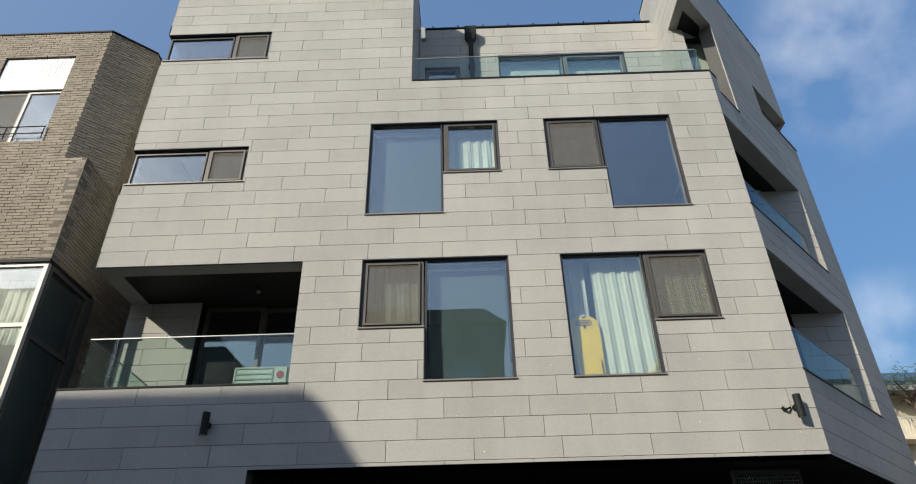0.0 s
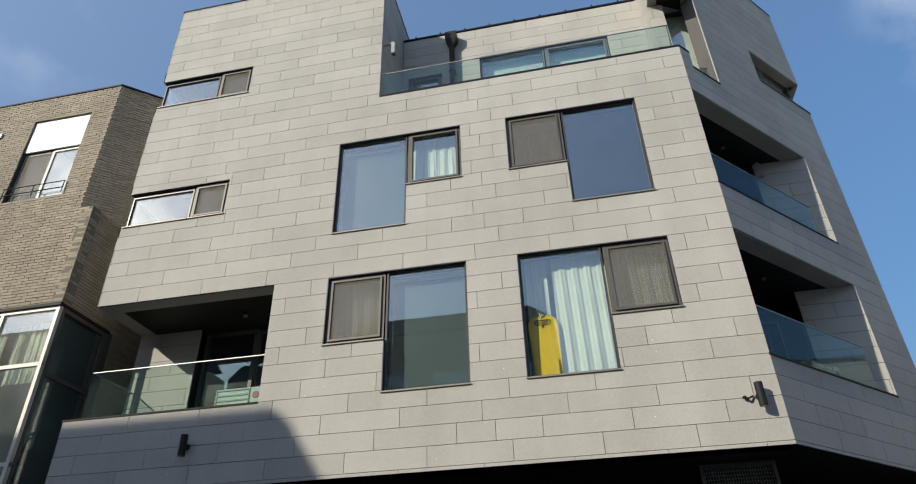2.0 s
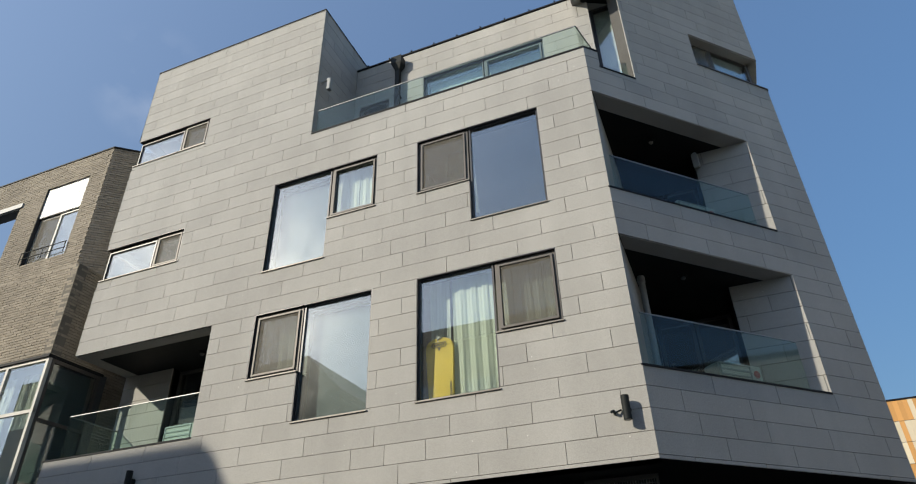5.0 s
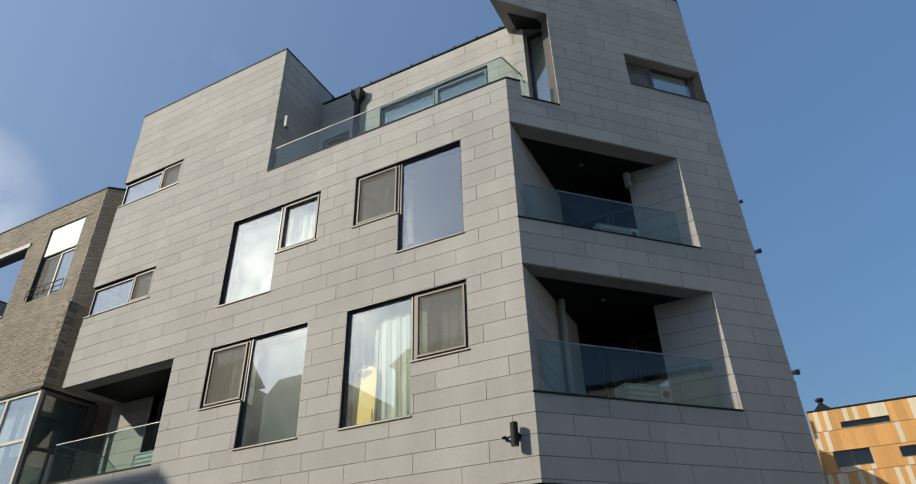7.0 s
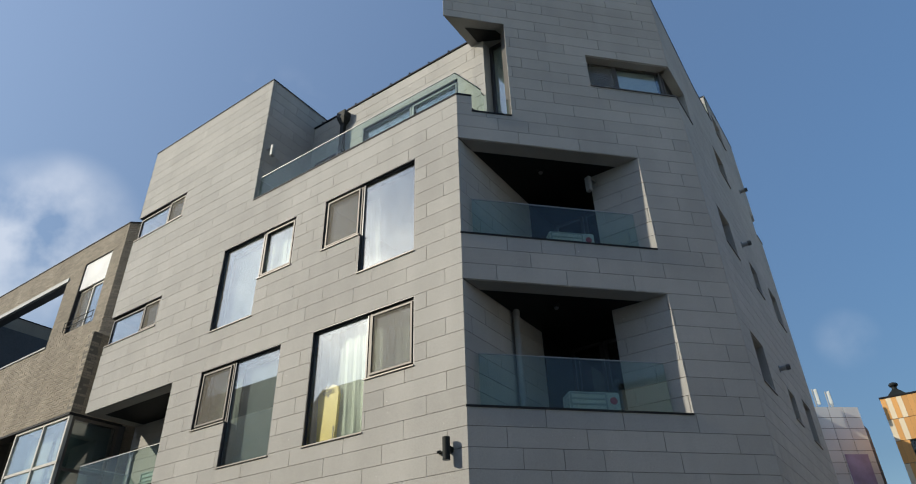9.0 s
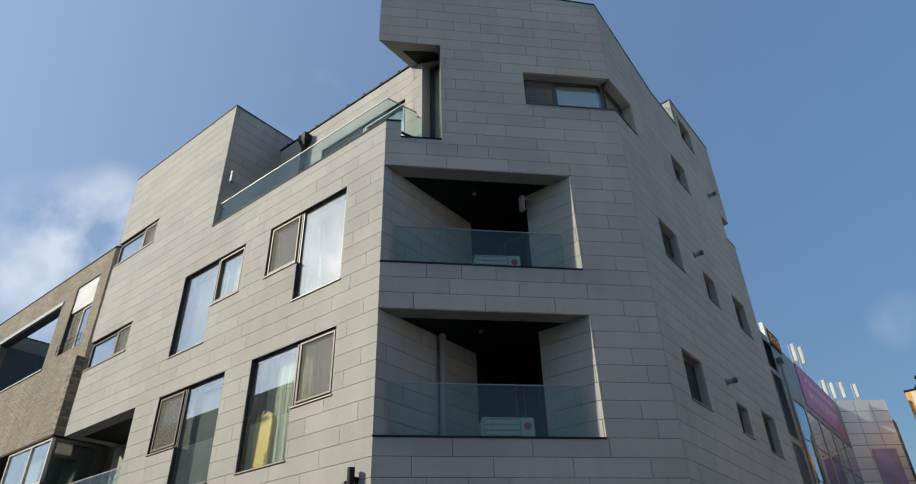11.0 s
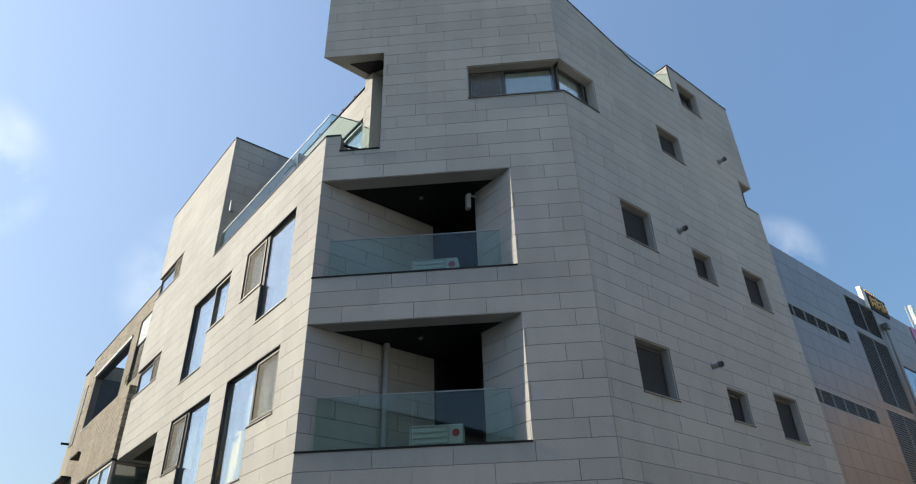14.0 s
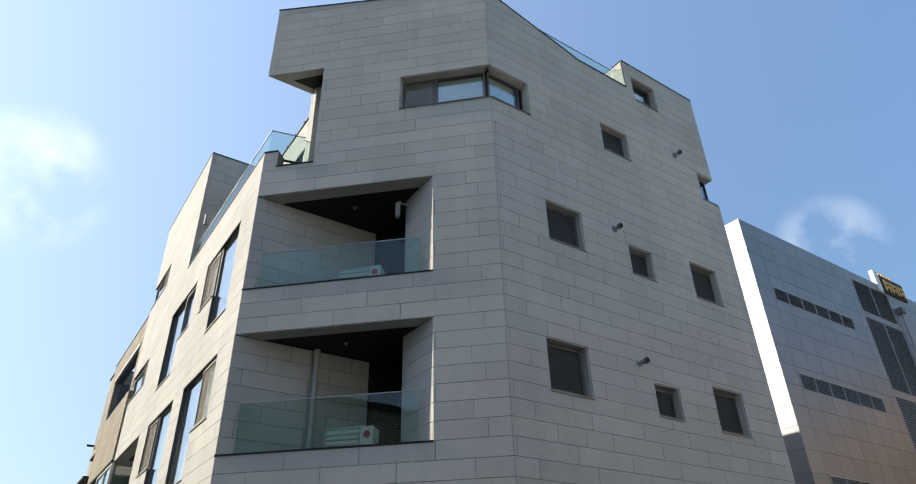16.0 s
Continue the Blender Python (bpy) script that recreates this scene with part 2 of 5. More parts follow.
DARKNET = mesh_cloth("dark_screen_net", (0.026, 0.026, 0.026), 0.15)
NET = mesh_cloth("screen_net", (0.18, 0.165, 0.135), 0.64)


# ---- helpers ----
def box(bm, x0, x1, y0, y1, z0, z1):
    v = [bm.verts.new(p) for p in ((x0, y0, z0), (x1, y0, z0), (x1, y1, z0), (x0, y1, z0), (x0, y0, z1), (x1, y0, z1), (x1, y1, z1), (x0, y1, z1))]
    for f in ((3, 2, 1, 0), (4, 5, 6, 7), (0, 1, 5, 4), (1, 2, 6, 5), (2, 3, 7, 6), (3, 0, 4, 7)):
        bm.faces.new([v[i] for i in f])


def prism(bm, pts, z0, z1):
    """An upright prism over the plan polygon pts (anticlockwise)."""
    lo, hi = [bm.verts.new((x, y, z0)) for x, y in pts], [bm.verts.new((x, y, z1)) for x, y in pts]
    bm.faces.new(lo[::-1]), bm.faces.new(hi)
    for i in range(len(pts)):
        j = (i + 1) % len(pts)
        bm.faces.new((lo[i], lo[j], hi[j], hi[i]))


def slab(bm, pts, y0, y1):
    """A plate over the polygon pts in x, z, from depth y0 to y1."""
    a, b = [bm.verts.new((x, y0, z)) for x, z in pts], [bm.verts.new((x, y1, z)) for x, z in pts]
    bm.faces.new(a), bm.faces.new(b[::-1])
    for i in range(len(pts)):
        j = (i + 1) % len(pts)
        bm.faces.new((a[j], a[i], b[i], b[j]))


def tube(bm, p, q, r, n=12, r2=None):
    p, q = Vector(p), Vector(q)
    m = Matrix.Translation((p + q) / 2) @ (q - p).to_track_quat("Z", "Y").to_matrix().to_4x4()
    bmesh.ops.create_cone(bm, cap_ends=True, segments=n, radius1=r, radius2=r if r2 is None else r2, depth=(q - p).length, matrix=m)


def mesh_of(name, bm, material):
    me = bpy.data.meshes.new(name)
    bm.to_mesh(me)
    bm.free()
    me.materials.append(material)
    return me


def part(name, bm, material, parent=None, label=""):
    ob = new(name, mesh_of(name, bm, material))
    ob.parent = parent
    if material in (GLASS, GLASSB, DIMGLASS):
        ob.visible_shadow = False
    return tagged(ob, label)


def single(name, material, boxes, parent=None, label=""):
    bm = bmesh.new()
    for b in boxes:
        box(bm, *b)
    return part(name, bm, material, parent, label)


def empty(name, m, label, category, group="", kind=""):
    ob = new(name)
    ob.matrix_world = m
    return tagged(ob, label, category, group, kind)


def minus(rect, holes):
    """The rectangles that are left of rect (x0, x1, z0, z1) once the holes are taken out."""
    rects = [rect]
    for hx0, hx1, hz0, hz1 in holes:
        out = []
        for x0, x1, z0, z1 in rects:
            if hx0 >= x1 or hx1 <= x0 or hz0 >= z1 or hz1 <= z0:
                out.append((x0, x1, z0, z1))
                continue
            a, b = max(x0, hx0), min(x1, hx1)
            if hx0 > x0:
                out.append((x0, hx0, z0, z1))
            if hx1 < x1:
                out.append((hx1, x1, z0, z1))
            if hz0 > z0:
                out.append((a, b, z0, hz0))
            if hz1 < z1:
                out.append((a, b, hz1, z1))
        rects = out
    return [r for r in rects if r[1] - r[0] > 0.012 and r[3] - r[2] > 0.012]


COURSE, Z0, GAP, SKIN = 0.30, 5.05, 0.008, 0.022
panel_meshes = {}


def panel_mesh(w, h, material):
    key = (round(w, 3), round(h, 3), material.name)
    if key not in panel_meshes:
        bm = bmesh.new()
        box(bm, 0, w, 0, SKIN, 0, h)
        panel_meshes[key] = mesh_of("panel", bm, material)
    return panel_meshes[key]


def sloped(wall, r, top, kinks):
    """The panels that are left of r under a sloping roof edge, split where the edge bends."""
    xs = [r[0]] + [k for k in kinks if r[0] + 0.02 < k < r[1] - 0.02] + [r[1]]
    for x0, x1 in zip(xs, xs[1:]):
        t0, t1 = top(x0 + 0.001), top(x1 - 0.001)
        pts = [(x0, r[2]), (x1, r[2]), (x1, r[3]), (x0, r[3])]
        out = []
        for p, q in zip(pts, pts[1:] + pts[:1]):
            dp, dq = (t0 + (t1 - t0) * (s[0] - x0) / (x1 - x0) - s[1] for s in (p, q))
            if dp >= 0:
                out.append(p)
            if (dp < 0) != (dq < 0):
                u = dp / (dp - dq)
                out.append((p[0] + (q[0] - p[0]) * u, p[1] + (q[1] - p[1]) * u))
        if len(out) < 3 or max(p[1] for p in out) < r[2] + 0.012:
            continue
        bm = bmesh.new()
        slab(bm, out, 0, SKIN)
        bmesh.ops.remove_doubles(bm, verts=bm.verts[:], dist=0.0005)
        ob = new("panel", mesh_of("panel", bm, GRANITE))
        ob.parent = wall


def cladding(wall, x0, x1, z0, z1, holes, module, origin, half=None, top=None, shifts=(0.353, -0.337, 0.0), every=4, kinks=()):
    """Granite panels in courses on a wall; three joint phases in turn, with a pair of half panels now and then in every third course."""
    for k in range(math.floor((z0 - Z0) / COURSE), math.ceil((z1 - Z0) / COURSE)):
        a, b = max(z0, Z0 + k * COURSE), min(z1, Z0 + (k + 1) * COURSE)
        if b - a < 0.02:
            continue
        shift = shifts[k % 3] * module
        n0 = math.floor((x0 - origin - shift) / module) - 1
        cuts = [origin + shift + n * module for n in range(n0, n0 + int((x1 - x0) / module) + 4)]
        if half is not None and k % 3 == 0 and not (every == 4 and 0 <= k <= 6):
            n1 = math.floor((x0 - half) / (every * module)) - 1
            cuts += [half + n * every * module for n in range(n1, n1 + 5)]
        cuts = sorted([x0 - GAP / 2] + [c for c in cuts if x0 + 0.03 < c < x1 - 0.03] + [x1 + GAP / 2])
        for c0, c1 in zip(cuts, cuts[1:]):
            for r in minus((c0 + GAP / 2, c1 - GAP / 2, a + (GAP / 2 if a > z0 else 0), b - (GAP / 2 if b < z1 else 0)), holes):
                if top and min(top(r[0] + 0.001), top(r[1] - 0.001)) < r[3]:
                    sloped(wall, r, top, kinks)
                    continue
                ob = new("panel", panel_mesh(r[1] - r[0], r[3] - r[2], GRANITE))
                ob.location = (r[0], 0, r[2])
                ob.parent = wall


def backing(name, m, x0, x1, z0, z1, holes, label, thick=0.25, inset=0.0, depth0=SKIN + 0.004):
    """The wall behind the panels, with its openings."""
    bm = bmesh.new()
    for r in minus((x0, x1, z0, z1), [(a - inset, b + inset, c - inset, d + inset) for a, b, c, d in holes]):
        box(bm, r[0], r[1], depth0, thick, r[2], r[3])
    ob = part(name, bm, BACKING)
    ob.matrix_world = m
    return tagged(ob, label, "wall", kind="structure")


def turned(x, y, degrees):
    return pose(x, y, 0, 0, 0, degrees)


# ---- plan ----
XL, XC, YF = -10.93, 0.19, 8.25          # front: its two ends and its plane
BX, BY = 3.535, 11.73                    # where the chamfer meets the east side
ANG = math.degrees(math.atan2(BY - YF, BX - XC))
LEN = math.hypot(BX - XC, BY - YF)
FRONT, CHAMFER, EAST = turned(0, YF, 0), turned(XC, YF, ANG), turned(BX, BY, 90)
XT, TOWER, PARAPET, LINTEL, BACKY = -5.72, 15.28, 11.25, 3.80, 9.85
YEND = 7.45


def east_top(x):
    return 15.38 - 0.69 * x / 2.9 if x < 2.9 else (14.69 if x < 4.58 else 15.66)


def prow_top(x):
    return 15.76 - 0.38 * (x + 0.23) / (LEN + 0.23)


# openings: x0, x1, z0, z1 in each wall's own plane
W1, W2, W3, W4 = ((-6.48, -5.11, 8.05, 10.15), (-5.11, -4.07, 8.92, 10.15)), ((-2.18, -0.82, 8.05, 10.15), (-3.21, -2.18, 8.92, 10.15)), \
    ((-5.44, -4.05, 5.02, 7.15), (-6.47, -5.44, 5.9, 7.15)), ((-3.2, -1.84, 5.02, 7.15), (-1.84, -0.8, 5.9, 7.15))
S1, S2 = (XL, -8.71, 12.06, 12.87), (XL, -8.73, 8.87, 9.70)
BAL_W = (XL, -7.46, 5.05, 7.15)
front_holes = [*W1, *W2, *W3, *W4, S1, S2, BAL_W, (-7.89, XC, 0, LINTEL), (XT, XC + 1, PARAPET, 99)]
back_holes = front_holes[:-1] + [(XT - 0.045, XC + 1, PARAPET, 99)]
OP1, OP2, CW, NOTCH = (0.0, 3.6, 5.05, 7.15), (0.0, 3.6, 8.05, 10.15), (2.88, LEN, 12.0, 12.92), (0.30, 1.10, 10.88, 13.55)
chamfer_holes = [OP1, OP2, (2.88, LEN + 1, 12.0, 12.92), NOTCH, (-1, 0.0, 0, 13.55), (-0.1, 0.30, PARAPET, 13.55)]
chamfer_back_holes = chamfer_holes + [(-1, 0.22, 13.5, 99)]
E_WIN = [(4.85, 5.75, 14.40, 15.22), (3.28, 4.18, 12.06, 12.88), (1.22, 2.18, 8.95, 9.88), (0.88, 1.86, 5.90, 6.87),
         (3.50, 4.22, 8.84, 9.55), (5.54, 6.49, 8.82, 9.75), (3.52, 4.23, 5.85, 6.50), (5.33, 6.30, 5.80, 6.75)]
E_NOTCH = (6.81, YEND, 11.95, 12.80)
east_holes = [*E_WIN, (0 - 1, 1.07, 12.0, 12.92), (6.81, YEND + 1, 11.95, 12.80)]

# ---- ground ----
ground = single("ground", ASPHALT, [(-400, 400, -400, 400, -0.3, 0.0)])
tagged(ground, "worn grey asphalt street", "ground", kind="structure")

# ---- the granite house: walls ----
wall_south = backing("wall_south", FRONT, XL + 0.03, XC - 0.006, 0, TOWER, back_holes, "pale grey granite panel wall facing the street", 0.3)
wall_southeast = backing("wall_southeast", CHAMFER, -0.10, LEN - 0.03, LINTEL + 0.02, 15.2, chamfer_back_holes, "pale grey granite panel wall across the corner", 0.3)
wall_east = backing("wall_east", EAST, 0.0, YEND - 0.03, 0, 14.6, east_holes, "pale grey granite panel wall with small windows", 0.3)
b = bmesh.new()
for r in minus((4.62, YEND - 0.03, 14.6, 15.6), E_WIN):
    box(b, r[0], r[1], SKIN + 0.004, 0.3, r[2], r[3])
part("roof_block_wall", b, BACKING, wall_east)


def edge_strip(wall, name, material, boxes):
    single(name, material, boxes, wall)


# dark metal caps along the roof edges and the sills of the balconies
edge_strip(wall_south, "coping", CAP, [(XL - 0.012, XT + 0.012, -0.012, 0.35, TOWER, TOWER + 0.035), (XT + 0.012, XC + 0.01, -0.012, 0.3, PARAPET, PARAPET + 0.04)])
edge_strip(wall_south, "balcony_coping", CAP, [(XL - 0.012, -7.46, -0.012, 0.3, 5.028, 5.056)])
edge_strip(wall_southeast, "coping", CAP, [(0.0, 0.30, -0.012, 0.3, PARAPET, PARAPET + 0.04), (0.29, 1.10, -0.012, 0.45, 10.85, 10.885)])
for z in (5.0, 8.0):
    edge_strip(wall_southeast, "balcony_coping", CAP, [(-0.010, 3.6, -0.012, 0.3, z + 0.026, z + 0.056)])
b = bmesh.new()
slab(b, [(-0.24, prow_top(-0.23)), (LEN, prow_top(LEN)), (LEN, prow_top(LEN) + 0.035), (-0.24, prow_top(-0.23) + 0.035)], -0.012, 0.3)
part("prow_coping", b, CAP, wall_southeast)
b = bmesh.new()
slab(b, [(0, 15.38), (2.9, 14.69), (4.58, 14.69), (4.58, 14.725), (2.9, 14.725), (0, 15.415)], -0.012, 0.3)
box(b, 4.58, YEND + 0.01, -0.012, 0.35, 15.66, 15.695)
part("coping", b, CAP, wall_east)
b = bmesh.new()
slab(b, [(0, 14.5), (2.9, 14.5), (2.9, 14.66), (0, 15.34)], SKIN + 0.004, 0.3)
part("parapet_wall", b, BACKING, wall_east)
b = bmesh.new()
slab(b, [(0.22, 15.15), (LEN - 0.03, 15.15), (LEN - 0.03, 15.34), (0.22, 15.66)], SKIN + 0.004, 0.3)
part("parapet_wall", b, BACKING, wall_southeast)


def lining(wall, name, rect, depth, material, sides="lrtb", t=0.012):
    """Reveal boards round an opening."""
    x0, x1, z0, z1 = rect
    y0 = SKIN + 0.002 if material is GRANITE else 0.004
    bits = {"l": (x0, x0 + t, y0, depth, z0, z1), "r": (x1 - t, x1, y0, depth, z0, z1), "t": (x0 + t, x1 - t, y0, depth, z1 - t, z1), "b": (x0 + t, x1 - t, y0, depth, z0, z0 + t)}
    single(name, material, [bits[s] for s in sides], wall)


def sash(bm, x0, x1, z0, z1, y0, y1, w):
    box(bm, x0, x0 + w, y0, y1, z0, z1), box(bm, x1 - w, x1, y0, y1, z0, z1)
    box(bm, x0 + w, x1 - w, y0, y1, z0, z0 + w), box(bm, x0 + w, x1 - w, y0, y1, z1 - w, z1)


def window(name, m, lights, label, depth=0.11, bar=0.05, sill=True, glass=None, net=True, frame_metal=FRAME):
    """lights: (x0, x1, z0, z1, opens). An opening light has a sash of its own."""
    win = empty(name, m, label, "window", kind="structure")
    for x0, x1, z0, z1, opens in lights:
        b = bmesh.new()
        wide = bar if opens else 0.03
        sash(b, x0 + 0.013, x1 - 0.013, z0 + 0.013, z1 - 0.013, depth, depth + 0.09, wide)
        holder = part("window_frame", b, frame_metal if opens or frame_metal is not FRAME else REVEAL, win)
        if opens:
            b = bmesh.new()
            g = bar + 0.016
            sash(b, x0 + g, x1 - g, z0 + g, z1 - g, depth - 0.03, depth + 0.04, 0.035)
            holder = part("sash", b, frame_metal, win)
            g += 0.036
        else:
            g = wide + 0.014
        if opens and net:
            single("insect_screen", DARKNET if glass is DIMGLASS else NET, [(x0 + g, x1 - g, depth - 0.012, depth - 0.009, z0 + g, z1 - g)], holder)
        single("pane", glass or GLASS, [(x0 + g, x1 - g, depth + 0.03, depth + 0.042, z0 + g, z1 - g)], holder)
        if sill:
            single("window_sill", SILL, [(x0 - 0.01, x1 + 0.01, -0.025, depth, z0 - 0.012, z0 + 0.010)], win)
    return win


# ---- front windows ----
for i, (big, small) in enumerate((W1, W2, W3, W4)):
    window(f"window_{i + 1}", FRONT, [(*big, False), (*small, True)], "dark framed L-shaped window with a large fixed pane", 0.055, net=i != 0)
    for rect, other in ((big, small), (small, big)):
        sides = "t" + ("l" if rect[0] < other[0] else "r")
        lining(wall_south, "reveal", rect, 0.14, REVEAL, sides)
    # the step of the L
    low = (big[0], big[1], big[2], small[2])
    lining(wall_south, "reveal", low, 0.14, REVEAL, "r" if small[0] > big[0] else "l")
for i, s in enumerate((S1, S2)):
    xm = -9.50
    win = window(f"window_{i + 5}", FRONT, [(XL + 0.05, xm, s[2], s[3] - 0.06, False), (xm, s[1], s[2], s[3], True)], "low dark framed window that turns the house corner", 0.06)
    single("corner_pane", GLASS, [(XL + 0.06, XL + 0.072, 0.24, 1.3, s[2] + 0.03, s[3] - 0.1)], win)
    lining(wall_south, "reveal", s, 0.14, REVEAL, "tr")

# ---- side wall to the west, with the balcony and the corner windows let in ----
WEST = turned(XL, 14.0, -90)
west_holes = [(14.0 - 9.64, 14.0 - YF + 1, 5.05, 7.15), (4.4, 7, S1[2], S1[3]), (4.4, 7, S2[2], S2[3])]
wall_west = backing("wall_west", WEST, 0, 14.0 - YF - 0.04, 0, TOWER, west_holes, "pale grey granite panel wall beside the brick house", 0.3)

# ---- tower side, terrace back wall, roof house ----
TSIDE = turned(XT, YF, 90)
wall_tower = backing("wall_tower", TSIDE, 0.05, 5.0, PARAPET - 0.6, TOWER, [], "granite panel wall beside the roof terrace", 0.3)
edge_strip(wall_tower, "coping", CAP, [(0.0, 5.0, -0.012, 0.3, TOWER, TOWER + 0.035)])
TBACK = turned(0, BACKY, 0)
T_WIN, T_DOOR = (-3.83, -0.83, 11.2, 13.68), (-5.58, -4.75, 11.0, 13.35)
wall_terrace = backing("wall_terrace", TBACK, XT + 0.02, 0.02, 10.6, 14.66, [T_WIN, T_DOOR], "granite panel wall behind the roof terrace", 0.3)
edge_strip(wall_terrace, "coping", CAP, [(XT + 0.005, -0.04, -0.03, 0.5, 14.66, 14.70)])
for n in range(9):
    edge_strip(wall_terrace, "gutter_bracket", CAP, [(-5.4 + n * 0.62, -5.37 + n * 0.62, -0.05, 0.1, 14.70, 14.735)])
window("window_7", TBACK, [(T_WIN[0], -2.3, T_WIN[2], T_WIN[3], False), (-2.3, T_WIN[1], T_WIN[2], T_WIN[3], True)], "wide terrace window in a pale metal frame", 0.08, 0.05, False, net=False, frame_metal=PALEF)
for x0, x1 in ((T_WIN[0], -2.3), (-2.3, T_WIN[1])):
    bl = single("roller_blind", PALEBLIND, [(x0 + 0.06, x1 - 0.06, BACKY + 0.32, BACKY + 0.324, 11.6, T_WIN[3] - 0.02)])
    tagged(bl, "pale roller blind pulled down behind the terrace window", "blind")
window("window_8", TBACK, [(*T_DOOR, True)], "glazed terrace door", 0.08, 0.05, False, net=False)
PSIDE = turned(0.025, 14.0, -90)
pside_holes = [(14.0 - 9.20, 20, 0, 13.55)]
wall_prow = backing("wall_prow", PSIDE, 3.5, 14.0 - 8.36, 10.6, 15.7, pside_holes, "granite panel side wall of the roof house", 0.1)
edge_strip(wall_prow, "coping", CAP, [(3.5, 5.88, -0.012, 0.06, 15.74, 15.775)])
PIER = turned(0, 9.15, 0)
wall_pier = backing("wall_pier", PIER, 0.07, 0.30, 10.6, 13.54, [], "narrow granite pier beside the terrace window", 0.3)
single("pier_side", GRANITE, [(0.305, 0.335, 0.0, 0.27, 10.9, 13.53)], wall_pier)
b = bmesh.new()
sash(b, 0.34, 0.93, 10.9, 13.54, 9.42, 9.50, 0.06)
nw = empty("window_9", Matrix(), "tall narrow dark framed window under the overhang", "window", kind="structure")
part("window_frame", b, REVEAL, nw)
single("pane", GLASS, [(0.40, 0.87, 9.45, 9.462, 10.96, 13.48)], nw)
# no blind known here: pale sheet added to stand in for the pane's brightness
single("roller_blind", PALEBLIND, [(0.38, 0.92, 9.54, 9.55, 10.95, 13.5)], nw)
nx, ny = XC + 1.10 * math.cos(radians(ANG)), YF + 1.10 * math.sin(radians(ANG))
b = bmesh.new()
prism(b, [(nx, ny + 0.045), (nx + 0.1, ny + 0.155), (nx + 0.1, 9.7), (nx, 9.7)], 10.88, 13.55)
wall_jamb = part("wall_jamb", b, GRANITE)
tagged(wall_jamb, "granite reveal beside the narrow window", "wall", kind="structure")
b = bmesh.new()
prism(b, [(0.06, 8.15), (nx - 0.02, ny - 0.03), (nx, 9.7), (0.035, 9.7), (0.035, 8.2)], 13.538, 13.56)
sof = tagged(part("soffit", b, GRANITE), "granite underside of the overhanging roof house", "soffit", kind="structure")
b = bmesh.new()
prism(b, [(0.22, 8.62), (0.72, 9.08), (0.80, 9.42), (0.22, 9.12)], 13.528, 13.537)
part("soffit_board", b, DARK, sof)

# ---- balcony at the west end ----
balcony_w = empty("balcony", Matrix(), "recessed corner balcony lined with granite and dark boards", "balcony", kind="structure")
single("floor_slab", FLOORM, [(XL + 0.03, -7.2, YF + 0.05, 9.62, 4.6, 4.82)], balcony_w)
single("soffit_border", GRANITE, [(XL, -7.46, YF + 0.035, YF + 0.32, 7.142, 7.17), (XL, XL + 0.32, YF + 0.32, 9.62, 7.142, 7.17)], balcony_w)
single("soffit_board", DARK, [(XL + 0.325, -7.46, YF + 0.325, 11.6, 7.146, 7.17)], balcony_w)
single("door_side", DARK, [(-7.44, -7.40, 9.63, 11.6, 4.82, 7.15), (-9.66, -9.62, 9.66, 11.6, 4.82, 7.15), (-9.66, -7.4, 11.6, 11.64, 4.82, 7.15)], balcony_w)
WB = turned(0, 9.6, 0)
wall_balcony = backing("wall_balcony", WB, XL + 0.02, -9.62, 4.82, 7.14, [], "granite panel wall at the back of the balcony", 0.2)
WBE = turned(-7.46, 10.9, -90)
wall_balcony_end = backing("wall_balcony_end", WBE, 0.0, 10.9 - YF - 0.32, 4.82, 7.14, [], "granite panel end wall of the balcony", 0.2)

# ---- balconies in the chamfer: plan corner with an east-facing and a south-facing side ----
for i, op in enumerate((OP1, OP2)):
    z0, z1 = op[2], op[3]
    bal = empty("balcony", Matrix(), "recessed corner balcony lined with granite and dark boards", "balcony", kind="structure")
    out = [(XC + 0.02, YF + 0.06), (2.66, 10.88), (1.65, 10.9), (1.65, 12.6), (XC, 12.6)]
    b = bmesh.new()
    prism(b, out, z0 - 0.45, z0 - 0.23)
    part("floor_slab", b, FLOORM, bal)
    b = bmesh.new()
    prism(b, [(XC + 0.012, YF + 0.05), (2.68, 10.85), (2.22, 10.85), (XC + 0.012, YF + 0.50)], z1 - 0.008, z1 + 0.02)
    part("soffit_border", b, GRANITE, bal)
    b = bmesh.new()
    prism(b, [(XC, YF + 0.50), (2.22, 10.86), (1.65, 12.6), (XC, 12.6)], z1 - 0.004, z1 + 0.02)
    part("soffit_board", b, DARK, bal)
    # near-black sheet that closes the recess behind the sliding doors
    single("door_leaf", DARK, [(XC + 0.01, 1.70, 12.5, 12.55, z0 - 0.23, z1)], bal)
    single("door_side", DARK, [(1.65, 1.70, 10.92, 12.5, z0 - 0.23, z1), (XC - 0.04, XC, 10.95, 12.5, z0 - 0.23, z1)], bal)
    for x0, x1 in ((0.25, 0.92), (0.95, 1.62)):
        b = bmesh.new()
        sash(b, x0, x1, z0 + 0.02, z1 - 0.02, 12.0, 12.06, 0.06)
        leaf = part("sliding_door", b, REVEAL, bal)
        single("pane", GLASS, [(x0 + 0.06, x1 - 0.06, 12.02, 12.032, z0 + 0.08, z1 - 0.08)], leaf)

